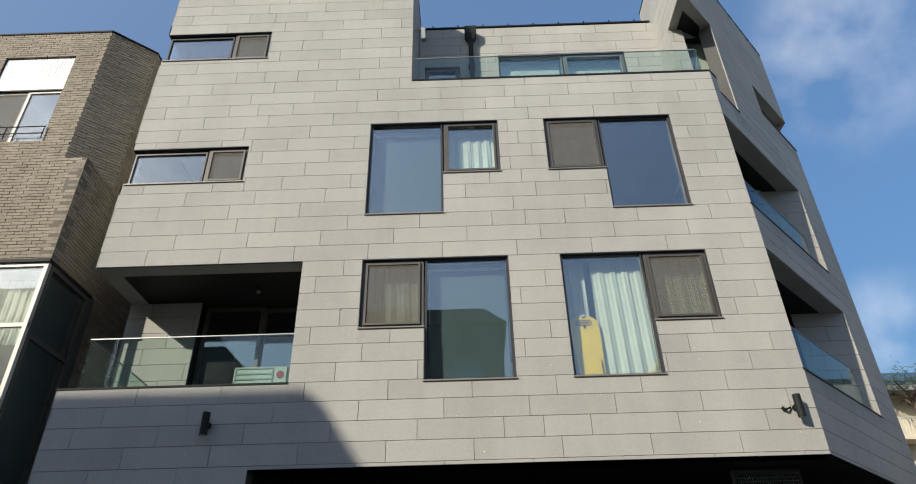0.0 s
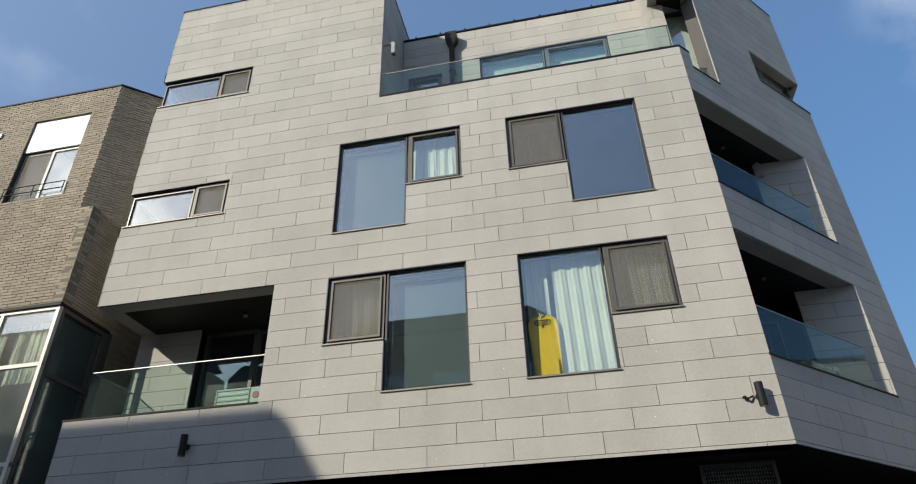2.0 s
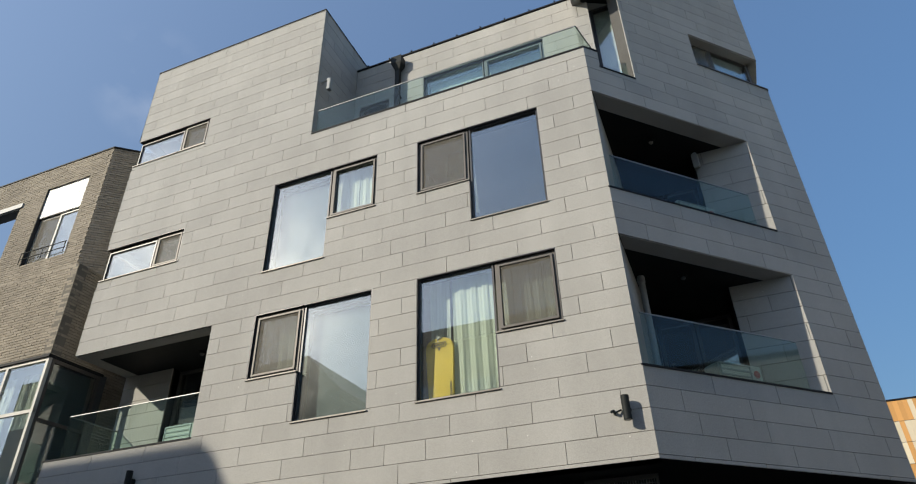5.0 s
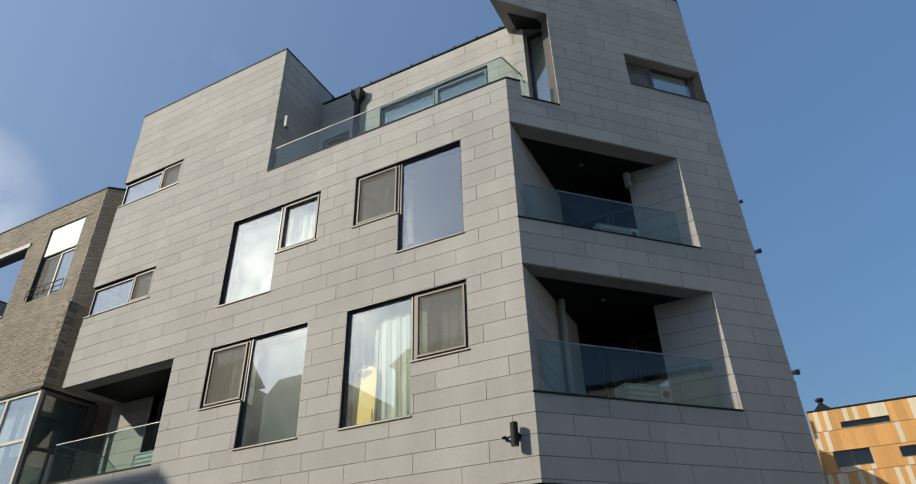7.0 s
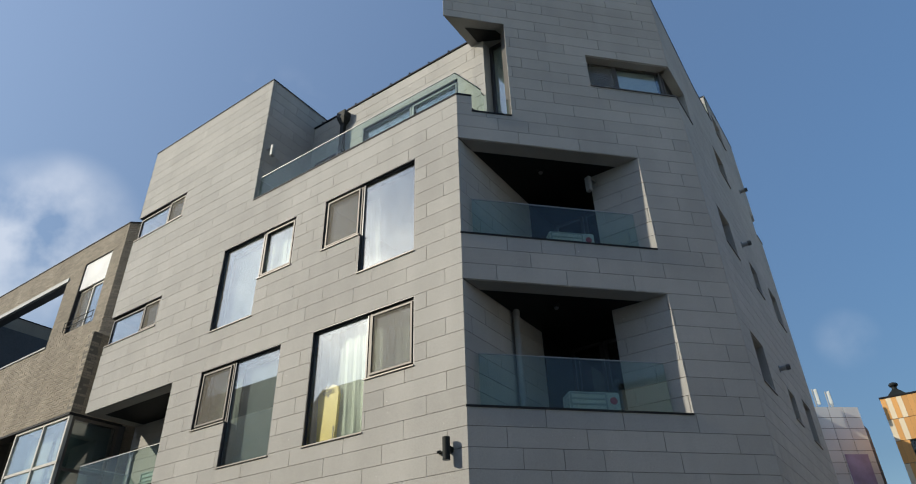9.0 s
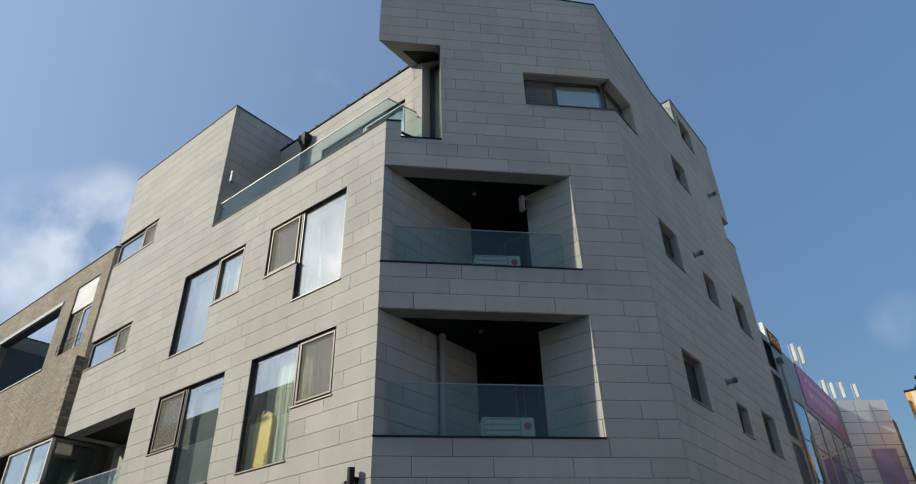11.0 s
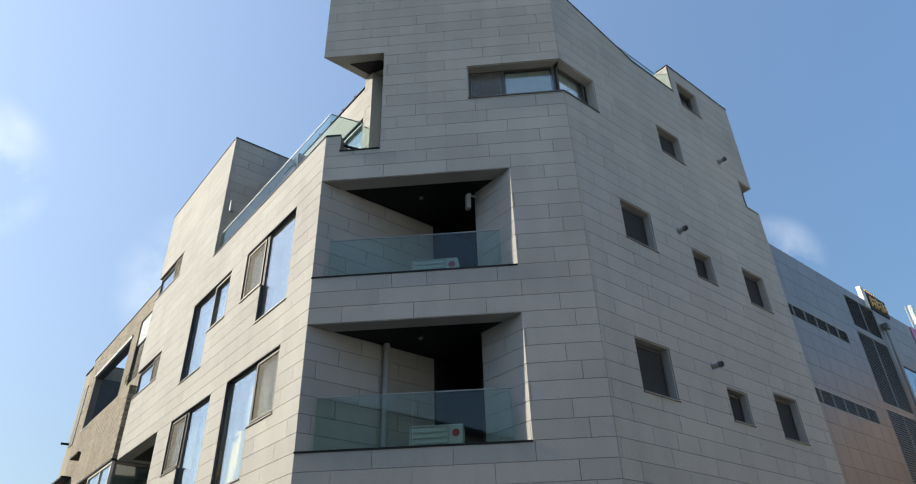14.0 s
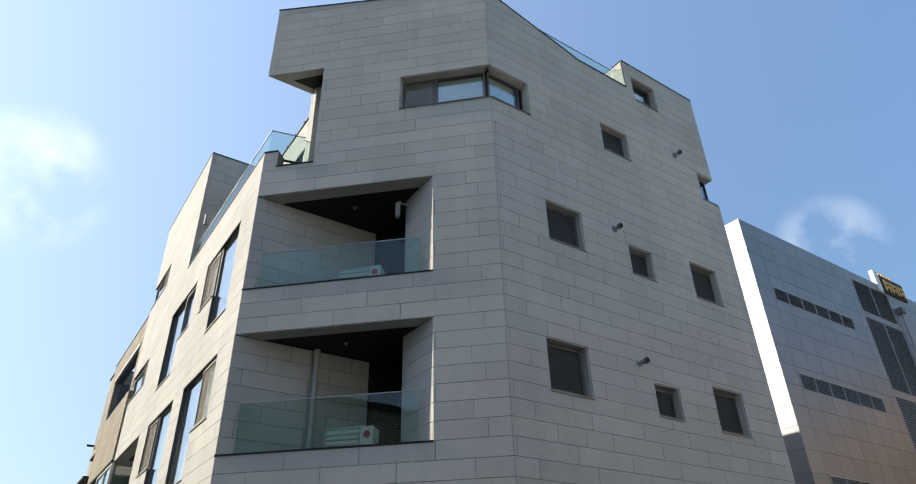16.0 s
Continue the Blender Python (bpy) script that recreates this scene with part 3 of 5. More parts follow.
inner = []
for z0, z1 in ((OP1[2], OP1[3]), (OP2[2], OP2[3])):
    wl_ = backing("wall_balcony_west", turned(XC, YF + 0.02, 90), 0.02, 2.65, z0 - 0.23, z1 - 0.01, [], "granite panel wall on the balcony's street end", 0.2)
    wr_ = backing("wall_balcony_north", turned(0, 10.85, 0), 1.65, 2.66, z0 - 0.23, z1 - 0.01, [], "granite panel wall on the balcony's far end", 0.2)
    inner.append((wl_, wr_, z0, z1))

# ---- corner window ----
cw = empty("window_10", CHAMFER, "low dark framed window that turns the house corner", "window", kind="structure")
b = bmesh.new()
sash(b, CW[0] + 0.02, 3.62, CW[2], CW[3] - 0.01, 0.20, 0.28, 0.05)
sash(b, 3.62, LEN - 0.12, CW[2], CW[3] - 0.01, 0.20, 0.28, 0.04)
part("window_frame", b, FRAME, cw)
single("pane", GLASS, [(CW[0] + 0.07, 3.57, 0.23, 0.242, CW[2] + 0.05, CW[3] - 0.06), (3.66, LEN - 0.16, 0.23, 0.242, CW[2] + 0.04, CW[3] - 0.05)], cw)
single("window_sill", FRAME, [(CW[0], LEN - 0.01, -0.02, 0.2, CW[2] - 0.02, CW[2] + 0.01)], cw)
single("roller_blind", PALEBLIND, [(3.68, LEN - 0.2, 0.30, 0.31, CW[2] + 0.03, CW[3])], cw)
single("insect_screen", NET, [(CW[0] + 0.08, 3.56, 0.19, 0.193, CW[2] + 0.06, CW[3] - 0.07)], cw)
cw2 = empty("window_11", EAST, "low dark framed window that turns the house corner", "window", kind="structure")
b = bmesh.new()
sash(b, 0.10, 0.95, CW[2], CW[3] - 0.01, 0.20, 0.28, 0.04)
part("window_frame", b, FRAME, cw2)
single("pane", GLASS, [(0.14, 0.91, 0.23, 0.242, CW[2] + 0.04, CW[3] - 0.05)], cw2)
single("roller_blind", PALEBLIND, [(0.16, 0.9, 0.32, 0.33, CW[2] + 0.03, CW[3])], cw2)
single("window_sill", FRAME, [(0.0, 1.07, -0.02, 0.2, CW[2] - 0.02, CW[2] + 0.01)], cw2)
lining(wall_southeast, "reveal", CW, 0.22, GRANITE, "lt", 0.02)
lining(wall_east, "reveal", (0.0, 1.07, 12.0, 12.92), 0.22, GRANITE, "rt", 0.02)

# ---- east windows ----
for i, r in enumerate(E_WIN):
    window(f"window_{i + 12}", EAST, [(*r, True)], "small dark framed window set deep in granite", 0.16, 0.05, True, GLASSB if i == 0 else DIMGLASS, i != 0)
    lining(wall_east, "reveal", r, 0.18, GRANITE, "lrt", 0.02)
en = window("window_20", EAST, [(E_NOTCH[0], YEND - 0.06, E_NOTCH[2], E_NOTCH[3], False)], "small window that turns the far house corner", 0.2, 0.04, True, GLASSB)
lining(wall_east, "reveal", E_NOTCH, 0.2, GRANITE, "lt", 0.02)

# ---- the house's shell: roofs, floors, inner walls, back ----
shell = empty("house_shell", Matrix(), "plain inner floors, roofs and back walls of the granite house", "building", kind="structure")
single("floor_slab", FLOORM, [(XL + 0.3, XC - 0.1, 9.0, 13.8, 4.4, 4.7), (-7.3, XC - 0.1, YF + 0.3, 9.0, 4.4, 4.7), (XL + 0.3, XC - 0.1, YF + 0.3, 13.8, 7.55, 7.75),
       (XL + 0.3, XC - 0.1, YF + 0.3, 13.8, 10.65, 10.95), (XC - 0.1, BX - 0.32, 12.6, 19.0, 7.3, 7.7), (XC - 0.1, BX - 0.32, 12.6, 19.0, 4.3, 4.7), (XC - 0.1, BX - 0.32, 12.6, 19.0, 10.4, 10.8)], shell)
single("ceiling_slab", PLASTER, [(-7.3, XC - 0.1, YF + 0.31, 13.5, 7.35, 7.54), (XL + 0.3, XC - 0.1, YF + 0.31, 13.5, 10.4, 10.64), (XL + 0.3, XT - 0.3, YF + 0.31, 13.5, 13.5, 13.7)], shell)
single("partition", PLASTER, [(XL + 0.3, XC - 0.2, 13.5, 13.6, 4.4, 15.0), (-3.63, -3.55, YF + 0.31, 13.5, 4.7, 10.4), (-7.36, -7.28, YF + 0.31, 13.5, 4.7, 10.4),
       (0.05, 0.15, YF + 0.31, 13.5, 4.7, 10.4), (BX - 3.2, BX - 3.1, 12.62, 19.0, 4.0, 14.4), (BX - 3.1, BX - 0.31, 14.55, 14.62, 4.0, 14.4), (BX - 3.1, BX - 0.31, 16.4, 16.5, 4.0, 14.4)], shell)
roof_pts = [(0.1, 8.3), (BX - 0.3, BY + 0.12), (BX - 0.3, 19.1), (0.1, 19.1)]
b = bmesh.new()
prism(b, roof_pts, 14.25, 14.4)
box(b, XL + 0.2, XT - 0.1, YF + 0.2, 14.0, 15.0, 15.15), box(b, XT - 0.1, 0.0, 10.0, 14.0, 14.2, 14.4), box(b, XL + 0.2, 0.0, 14.1, 19.1, 12.5, 12.7)
part("roof_slab", b, ROOFT, shell)
single("back_wall", PLASTER, [(0.05, BX - 0.31, 19.1, 19.3, 0, 14.4), (XL, 0.05, 19.1, 19.3, 0, 12.8), (XL, XL + 0.2, 14.0, 19.1, 0, 12.8), (XL + 0.2, 0.05, 14.0, 14.1, 12.6, 14.2)], shell)
RB = turned(0, 16.31, 0)
block = backing("wall_roof_block", RB, BX - 3.0, BX - 0.03, 14.4, 15.64, [], "granite panel front of the roof block", 0.2)
single("roof_slab", ROOFT, [(BX - 3.0, BX - 0.1, 16.5, 19.15, 15.5, 15.6), (BX - 3.0, BX - 2.9, 16.5, 19.15, 14.4, 15.5)], shell)
single("inner_wall", DARK, [(BX - 0.9, BX - 0.32, 16.5, 16.55, 14.4, 15.5), (BX - 0.9, BX - 0.86, 16.55, 19.1, 14.4, 15.5)], shell)

# recessed ground floor under the first storey
base = empty("ground_floor", Matrix(), "dark recessed ground floor with a wire mesh screen", "wall", kind="structure")
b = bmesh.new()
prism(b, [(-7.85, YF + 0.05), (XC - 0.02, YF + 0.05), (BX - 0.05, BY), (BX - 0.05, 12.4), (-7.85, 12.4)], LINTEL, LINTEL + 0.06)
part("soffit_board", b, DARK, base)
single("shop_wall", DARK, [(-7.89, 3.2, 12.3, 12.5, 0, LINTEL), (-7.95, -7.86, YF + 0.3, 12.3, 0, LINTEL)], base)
screen = single("screen_frame", FRAME, [(-0.95, -0.91, 9.0, 9.04, 0, 3.78), (0.02, 0.06, 9.0, 9.04, 0, 3.78), (-0.91, 0.02, 9.0, 9.04, 3.72, 3.78)], base)
b = bmesh.new()
for i in range(26):
    x = -0.9 + i * 0.036
    tube(b, (x, 9.02, 1.6), (x, 9.02, 3.72), 0.004, 4)
for j in range(42):
    tube(b, (-0.91, 9.024, 1.62 + j * 0.05), (0.02, 9.024, 1.62 + j * 0.05), 0.004, 4)
part("wire_mesh", b, GREYP, base)


# ---- glass rails ----
def railing(name, m, runs, label, group):
    """runs: straight panes (x0, y0, x1, y1, z0, z1) in the thing's own space, with a thin steel top edge."""
    rail = empty(name, m, label, "railing", group)
    for x0, y0, x1, y1, z0, z1 in runs:
        d = Vector((x1 - x0, y1 - y0, 0))
        ln = d.length
        rot = math.degrees(math.atan2(d.y, d.x))
        b = bmesh.new()
        box(b, 0.004, ln - 0.004, -0.006, 0.006, z0, z1)
        ob = part("pane", b, RAILG, rail)
        ob.matrix_basis = pose(x0, y0, 0, 0, 0, rot)
        b = bmesh.new()
        box(b, 0, ln, -0.010, 0.010, z1, z1 + 0.014)
        ob = part("top_edge", b, EDGE, rail)
        ob.matrix_basis = pose(x0, y0, 0, 0, 0, rot)
        b = bmesh.new()
        box(b, 0, ln, -0.018, 0.018, z0 - 0.02, z0 + 0.02)
        ob = part("shoe", b, CAP, rail)
        ob.matrix_basis = pose(x0, y0, 0, 0, 0, rot)
    return rail


railing("glass_railing", FRONT, [(-10.72, 0.14, -9.05, 0.14, 5.07, 5.90), (-9.05, 0.14, -7.47, 0.14, 5.07, 5.90), (-10.72, 0.14, -10.72, 1.3, 5.07, 5.90)],
        "frameless greenish glass railing on the corner balcony", "balcony railings")
for z in (5.07, 8.07):
    railing("glass_railing", CHAMFER, [(0.24, 0.14, 1.78, 0.14, z, z + 0.84 - (0.06 if z > 6 else 0)), (1.78, 0.14, 3.33, 0.14, z, z + 0.84 - (0.06 if z > 6 else 0))],
            "frameless greenish glass railing on the recessed balcony", "balcony railings")
railing("glass_railing", FRONT, [(-5.68, 0.10, -4.2, 0.10, 11.3, 11.98), (-4.2, 0.10, -2.75, 0.10, 11.3, 11.98), (-2.75, 0.10, -1.3, 0.10, 11.3, 11.98), (-1.3, 0.10, 0.10, 0.10, 11.3, 11.98),
        (0.10, 0.10, 0.27, 0.80, 11.25, 11.98), (0.27, 0.80, 0.27, 0.90, 11.0, 11.90)], "frameless glass railing round the roof terrace", "terrace railing")
b_rail = railing("glass_railing", EAST, [(0.40, 0.36, 2.5, 0.36, 14.45, 15.60), (2.5, 0.36, 4.56, 0.36, 14.45, 15.60)], "frameless glass railing on the roof edge", "roof railing")


# ---- wall lights ----
def wall_light(m):
    th = empty("wall_light", m, "black cylinder up and down light on the granite wall", "wall light", "wall lights")
    b = bmesh.new()
    tube(b, (0, -0.12, -0.16), (0, -0.12, 0.16), 0.055, 24)
    shade = part("shade", b, LAMPM, th)
    b = bmesh.new()
    box(b, -0.03, 0.03, -0.075, -0.012, -0.04, 0.04)
    tube(b, (0, -0.014, 0), (0, 0.0, 0), 0.05, 20)
    part("wall_bracket", b, LAMPM, th)
    b = bmesh.new()
    tube(b, (0, -0.12, -0.163), (0, -0.12, -0.158), 0.045, 20)
    part("lens", b, GREYP, shade)
    return th


wall_light(pose(-8.55, YF, 4.43))
wall_light(pose(-0.10, YF, 4.45))
cord = empty("cable_end", pose(-0.28, YF, 4.44), "short black cable end sticking out of the wall", "cable")
b = bmesh.new()
tube(b, (0, 0, 0), (0.02, -0.06, -0.02), 0.018, 10), tube(b, (0.02, -0.06, -0.02), (0.10, -0.02, 0.02), 0.012, 8), tube(b, (0, -0.01, 0.02), (-0.03, -0.05, 0.0), 0.02, 10)
part("cable", b, LAMPM, cord)


def flood(m, label):
    th = empty("floodlight", m, label, "floodlight", "floodlights")
    b = bmesh.new()
    tube(b, (0, 0, 0), (0, -0.012, 0), 0.05, 16), tube(b, (0, -0.01, 0), (0, -0.16, 0.02), 0.022, 12)
    part("arm", b, GREYP, th)
    b = bmesh.new()
    tube(b, (0, -0.16, 0.02), (0, -0.21, 0.03), 0.045, 14)
    part("joint", b, GREYP, th)
    b = bmesh.new()
    box(b, -0.055, 0.055, -0.26, -0.17, -0.32, 0.02)
    bmesh.ops.bevel(b, geom=b.edges[:], offset=0.012, segments=2, affect="EDGES")
    part("housing", b, GREYP, th)
    return th


flood(pose(XT, 8.42, 12.95, 0, 0, 90), "pale grey wall floodlight beside the terrace")
flood(pose(1.75, 10.85, 9.98, 0, 0, -20), "pale grey wall floodlight in the balcony")

# ---- downpipe and hopper on the terrace ----
dp = empty("downpipe", pose(-4.47, BACKY, 0), "black metal hopper and square downpipe", "downpipe")
b = bmesh.new()
prism(b, [(-0.14, -0.24), (0.14, -0.24), (0.14, -0.004), (-0.14, -0.004)], 14.26, 14.48)
v0 = [b.verts.new(p) for p in ((-0.14, -0.24, 14.26), (0.14, -0.24, 14.26), (0.14, -0.004, 14.26), (-0.14, -0.004, 14.26), (-0.06, -0.17, 14.06), (0.06, -0.17, 14.06), (0.06, -0.05, 14.06), (-0.06, -0.05, 14.06))]
for f in ((0, 1, 5, 4), (1, 2, 6, 5), (2, 3, 7, 6), (3, 0, 4, 7)):
    b.faces.new([v0[i] for i in f])
part("hopper", b, LAMPM, dp)
down = single("pipe", LAMPM, [(-0.055, 0.055, -0.165, -0.055, 10.95, 14.06)], dp)
for z in (11.8, 13.2):
    single("pipe_clip", LAMPM, [(-0.075, 0.075, -0.17, -0.004, z, z + 0.04)], down)


# ---- vent caps on the east wall ----
def vent(m):
    th = empty("vent_pipe", m, "short stainless vent pipe with a dark slotted cap", "vent pipe", "wall vents")
    b = bmesh.new()
    tube(b, (0, 0, 0), (0, -0.015, 0), 0.075, 20)
    part("flange", b, STEEL, th)
    b = bmesh.new()
    tube(b, (0, -0.01, 0), (0, -0.14, 0.0), 0.05, 20)
    pipe_ = part("pipe", b, GREYP, th)
    b = bmesh.new()
    tube(b, (0, -0.14, 0), (0, -0.20, 0), 0.06, 20)
    part("cap", b, LOUVRE, pipe_)
    b = bmesh.new()
    tube(b, (0, -0.20, 0), (0, -0.212, 0), 0.048, 20)
    part("grille", b, LAMPM, pipe_)
    return th


for y, z in ((14.87, 9.80), (17.72, 13.02), (14.94, 6.82)):
    vent(pose(BX, y, z, 0, 0, 90))

# ---- balcony things ----
pipe = empty("drain_pipe", pose(XC + 0.09, 9.79, 0), "grey plastic drain pipe from floor to ceiling", "pipe")
b = bmesh.new()
tube(b, (0, 0, 4.82), (0, 0, 7.145), 0.055, 16)
part("pipe", b, GREYP, pipe)
b = bmesh.new()
tube(b, (0, 0, 7.02), (0, 0, 7.12), 0.066, 16)
part("collar", b, GREYP, pipe)


def condenser(m, label):
    th = empty("air_conditioner_unit", m, label, "air conditioner", "air conditioner units")
    b = bmesh.new()
    box(b, -0.42, 0.42, -0.16, 0.16, 0.04, 0.62)
    bmesh.ops.bevel(b, geom=b.edges[:], offset=0.015, segments=2, affect="EDGES")
    casing = part("casing", b, CASING, th)
    for x in (-0.3, 0.3):
        single("foot", GREYP, [(x - 0.04, x + 0.04, -0.18, 0.18, 0, 0.04)], th)
    b = bmesh.new()
    sash(b, -0.40, 0.20, 0.08, 0.60, -0.172, -0.162, 0.02)
    for i in range(5):
        box(b, -0.38, 0.18, -0.172, -0.163, 0.15 + i * 0.085, 0.175 + i * 0.085)
    part("fan_grille", b, GREYP, casing)
    b = bmesh.new()
    tube(b, (0.31, -0.160, 0.48), (0.31, -0.166, 0.48), 0.06, 24)
    part("round_badge", b, REDP, casing)
    return th


condenser(pose(-8.0, 8.72, 4.82, 0, 0, 0), "white outdoor air conditioner unit on the corner balcony")
condenser(pose(1.34, 10.10, 4.82, 0, 0, 45), "white outdoor air conditioner unit on the recessed balcony")
condenser(pose(1.34, 10.10, 7.82, 0, 0, 45), "white outdoor air conditioner unit on the recessed balcony")


def spot(m):
    th = empty("ceiling_spot", m, "small round ceiling light in a dark soffit", "ceiling light", "balcony lights")
    b = bmesh.new()
    tube(b, (0, 0, 0), (0, 0, -0.05), 0.07, 20)
    housing = part("housing", b, LAMPM, th)
    b = bmesh.new()
    bmesh.ops.create_uvsphere(b, u_segments=16, v_segments=8, radius=0.045, matrix=Matrix.Translation((0, 0, -0.05)))
    part("bulb", b, LOUVRE, housing)


for x, y, z in ((-8.45, 9.15, 7.146), (0.95, 10.05, 7.146), (0.95, 10.05, 10.146)):
    spot(pose(x, y, z))

# sliding door of the corner balcony
door = empty("door_1", Matrix(), "two-leaf glazed sliding door in grey frames", "door", kind="structure")
for x0, x1, y in ((-9.6, -8.5, 9.80), (-8.55, -7.47, 9.88)):
    b = bmesh.new()
    sash(b, x0, x1, 5.05, 7.12, y, y + 0.06, 0.07)
    part("door_frame", b, FRAME, door)
    single("pane", GLASS, [(x0 + 0.07, x1 - 0.07, y + 0.02, y + 0.032, 5.12, 7.05)], door)

# ---- things seen behind the windows ----
rng = random.Random(5)


def curtain(name, m, width, height, folds, label, lean=0.0):
    """A hanging cloth with irregular soft folds."""
    b = bmesh.new()
    nx_, nz_ = folds * 10, 10
    ph = [rng.uniform(-0.5, 0.5) for _ in range(folds + 2)]
    grid = []
    for i in range(nx_ + 1):
        u = i / nx_
        col = []
        for j in range(nz_ + 1):
            v = j / nz_
            amp = 0.024 * (0.55 + 0.45 * (1 - v))
            a = u * folds * 2 * math.pi + ph[int(u * folds)] * 0.6
            col.append(b.verts.new((width * (u - 0.5) * (1 - lean * v * 0.2), amp * math.sin(a) + 0.012 * math.sin(3.1 * a + 5 * v), height * v - 0.015 * abs(math.sin(a)) * v)))
        grid.append(col)
    for i in range(nx_):
        for j in range(nz_):
            f = b.faces.new((grid[i][j], grid[i + 1][j], grid[i + 1][j + 1], grid[i][j + 1]))
            f.smooth = True
    ob = part(name, b, CURTAIN)
    ob.matrix_world = m
    return tagged(ob, label, "curtain")


curtain("curtain", pose(-2.15, YF + 0.31, 4.98), 1.06, 2.3, 5, "pale green curtain drawn across a tall window")
curtain("curtain", pose(-1.24, YF + 0.34, 4.98), 1.02, 2.3, 5, "pale green curtain behind a small window")
curtain("curtain", pose(-2.95, YF + 0.42, 4.98), 0.36, 2.3, 2, "pale green curtain gathered at the window side")
curtain("curtain", pose(-4.85, YF + 0.29, 8.75), 0.50, 1.5, 3, "white cafe curtain half of a split pair")
curtain("curtain", pose(-4.33, YF + 0.29, 8.75), 0.52, 1.5, 3, "white cafe curtain half of a split pair")
curtain("curtain", pose(-5.95, YF + 0.32, 5.8), 0.98, 1.45, 4, "pale green curtain behind an insect screen")
curtain("curtain", pose(-2.62, YF + 0.75, 8.7), 0.70, 1.6, 3, "pale green curtain swept aside behind an insect screen", 1.2)
for (x0, x1, z0, z1), lab in ((W1[0], "pale roller blind pulled down in a tall window"), (W3[0], "pale slatted blind pulled down in a tall window")):
    bl = empty("roller_blind", pose((x0 + x1) / 2, YF + 0.29, 0), lab, "blind")
    hw = (x1 - x0) / 2 - 0.06
    b = bmesh.new()
    n = 56
    for i in range(n):
        za, zb = z0 + 0.05 + (z1 - z0 - 0.2) * i / n, z0 + 0.05 + (z1 - z0 - 0.2) * (i + 0.86) / n
        v = [b.verts.new(p) for p in ((-hw, 0.002, za), (hw, 0.002, za), (hw, 0.007, zb), (-hw, 0.007, zb))]
        b.faces.new(v)
    box(b, -hw, hw, 0.012, 0.016, z0 + 0.04, z1 - 0.12)
    part("cloth", b, BLIND, bl)
    b = bmesh.new()
    tube(b, (-hw, 0.0, z1 - 0.09), (hw, 0.0, z1 - 0.09), 0.03, 12)
    part("roller", b, WHITEP, bl)

# yellow bodyboard leaning inside the window
board = empty("bodyboard", pose(-2.87, YF + 0.24, 4.98, -2, -2, 3), "yellow foam bodyboard leaning upright behind the window", "bodyboard")
b = bmesh.new()
pts = [(-0.20, 0.0), (0.20, 0.0)]
for i in range(15):
    a = math.pi * i / 14
    pts.append((0.235 * math.copysign(abs(math.cos(a)) ** 0.75, math.cos(a)), 0.94 + 0.20 * math.sin(a) ** 0.8))
slab(b, pts, -0.03, 0.03)
bmesh.ops.bevel(b, geom=[e for e in b.edges if abs(e.verts[0].co.y - e.verts[1].co.y) < 0.001], offset=0.010, segments=2, affect="EDGES")
deck = part("deck", b, YELLOW, board)
b = bmesh.new()
for pl in ([(-0.10, 0.97), (0.10, 0.97), (0.13, 1.01), (0.10, 1.05), (-0.10, 1.05), (-0.13, 1.01)],):
    for p, q in zip(pl, pl[1:] + pl[:1]):
        tube(b, (p[0], -0.033, p[1]), (q[0], -0.033, q[1]), 0.008, 6)
for i in range(5):
    box(b, -0.085 + i * 0.036, -0.062 + i * 0.036, -0.036, -0.031, 0.99, 1.03)
box(b, -0.015, 0.015, -0.036, -0.031, 0.91, 0.97)
part("emblem", b, INK, deck, "black emblem print")
b = bmesh.new()
for i in range(7):
    box(b, 0.155, 0.185, -0.036, -0.031, 0.14 + i * 0.033, 0.162 + i * 0.033)
part("print_bars", b, INK, deck, "black print bars")
b = bmesh.new()
tube(b, (-0.02, -0.035, 1.06), (-0.03, -0.05, 1.17), 0.006, 8), tube(b, (-0.02, -0.04, 1.12), (0.03, -0.04, 1.14), 0.02, 8)
part("leash", b, WHITEP, deck)

# ---- brick neighbour to the west ----
BW, BH, BD, JT = 0.24, 0.057, 0.05, 0.011


def brick_face(x0, x1, z0, z1, holes, near=None):
    """Running bond on a face in its own plane. Returns the rectangles near (x range) and the rest."""
    close, rest = [], []
    row = 0
    z = z0
    r = random.Random(int(x0 * 10) + 3)
    while z + BH < z1 + 0.001:
        x = x0 - (BW + JT) * (0.5 if row % 2 else 0.0) - r.uniform(0, 0.03)
        while x < x1:
            for q in minus((max(x, x0), min(x + BW, x1), z, z + BH), holes):
                if q[1] - q[0] > 0.03 and q[3] - q[2] > 0.03:
                    (close if near and near[0] < q[0] and q[1] < near[1] and near[2] < q[2] < near[3] else rest).append(q)
            x += BW + JT
        z += BH + JT
        row += 1
    return close, rest


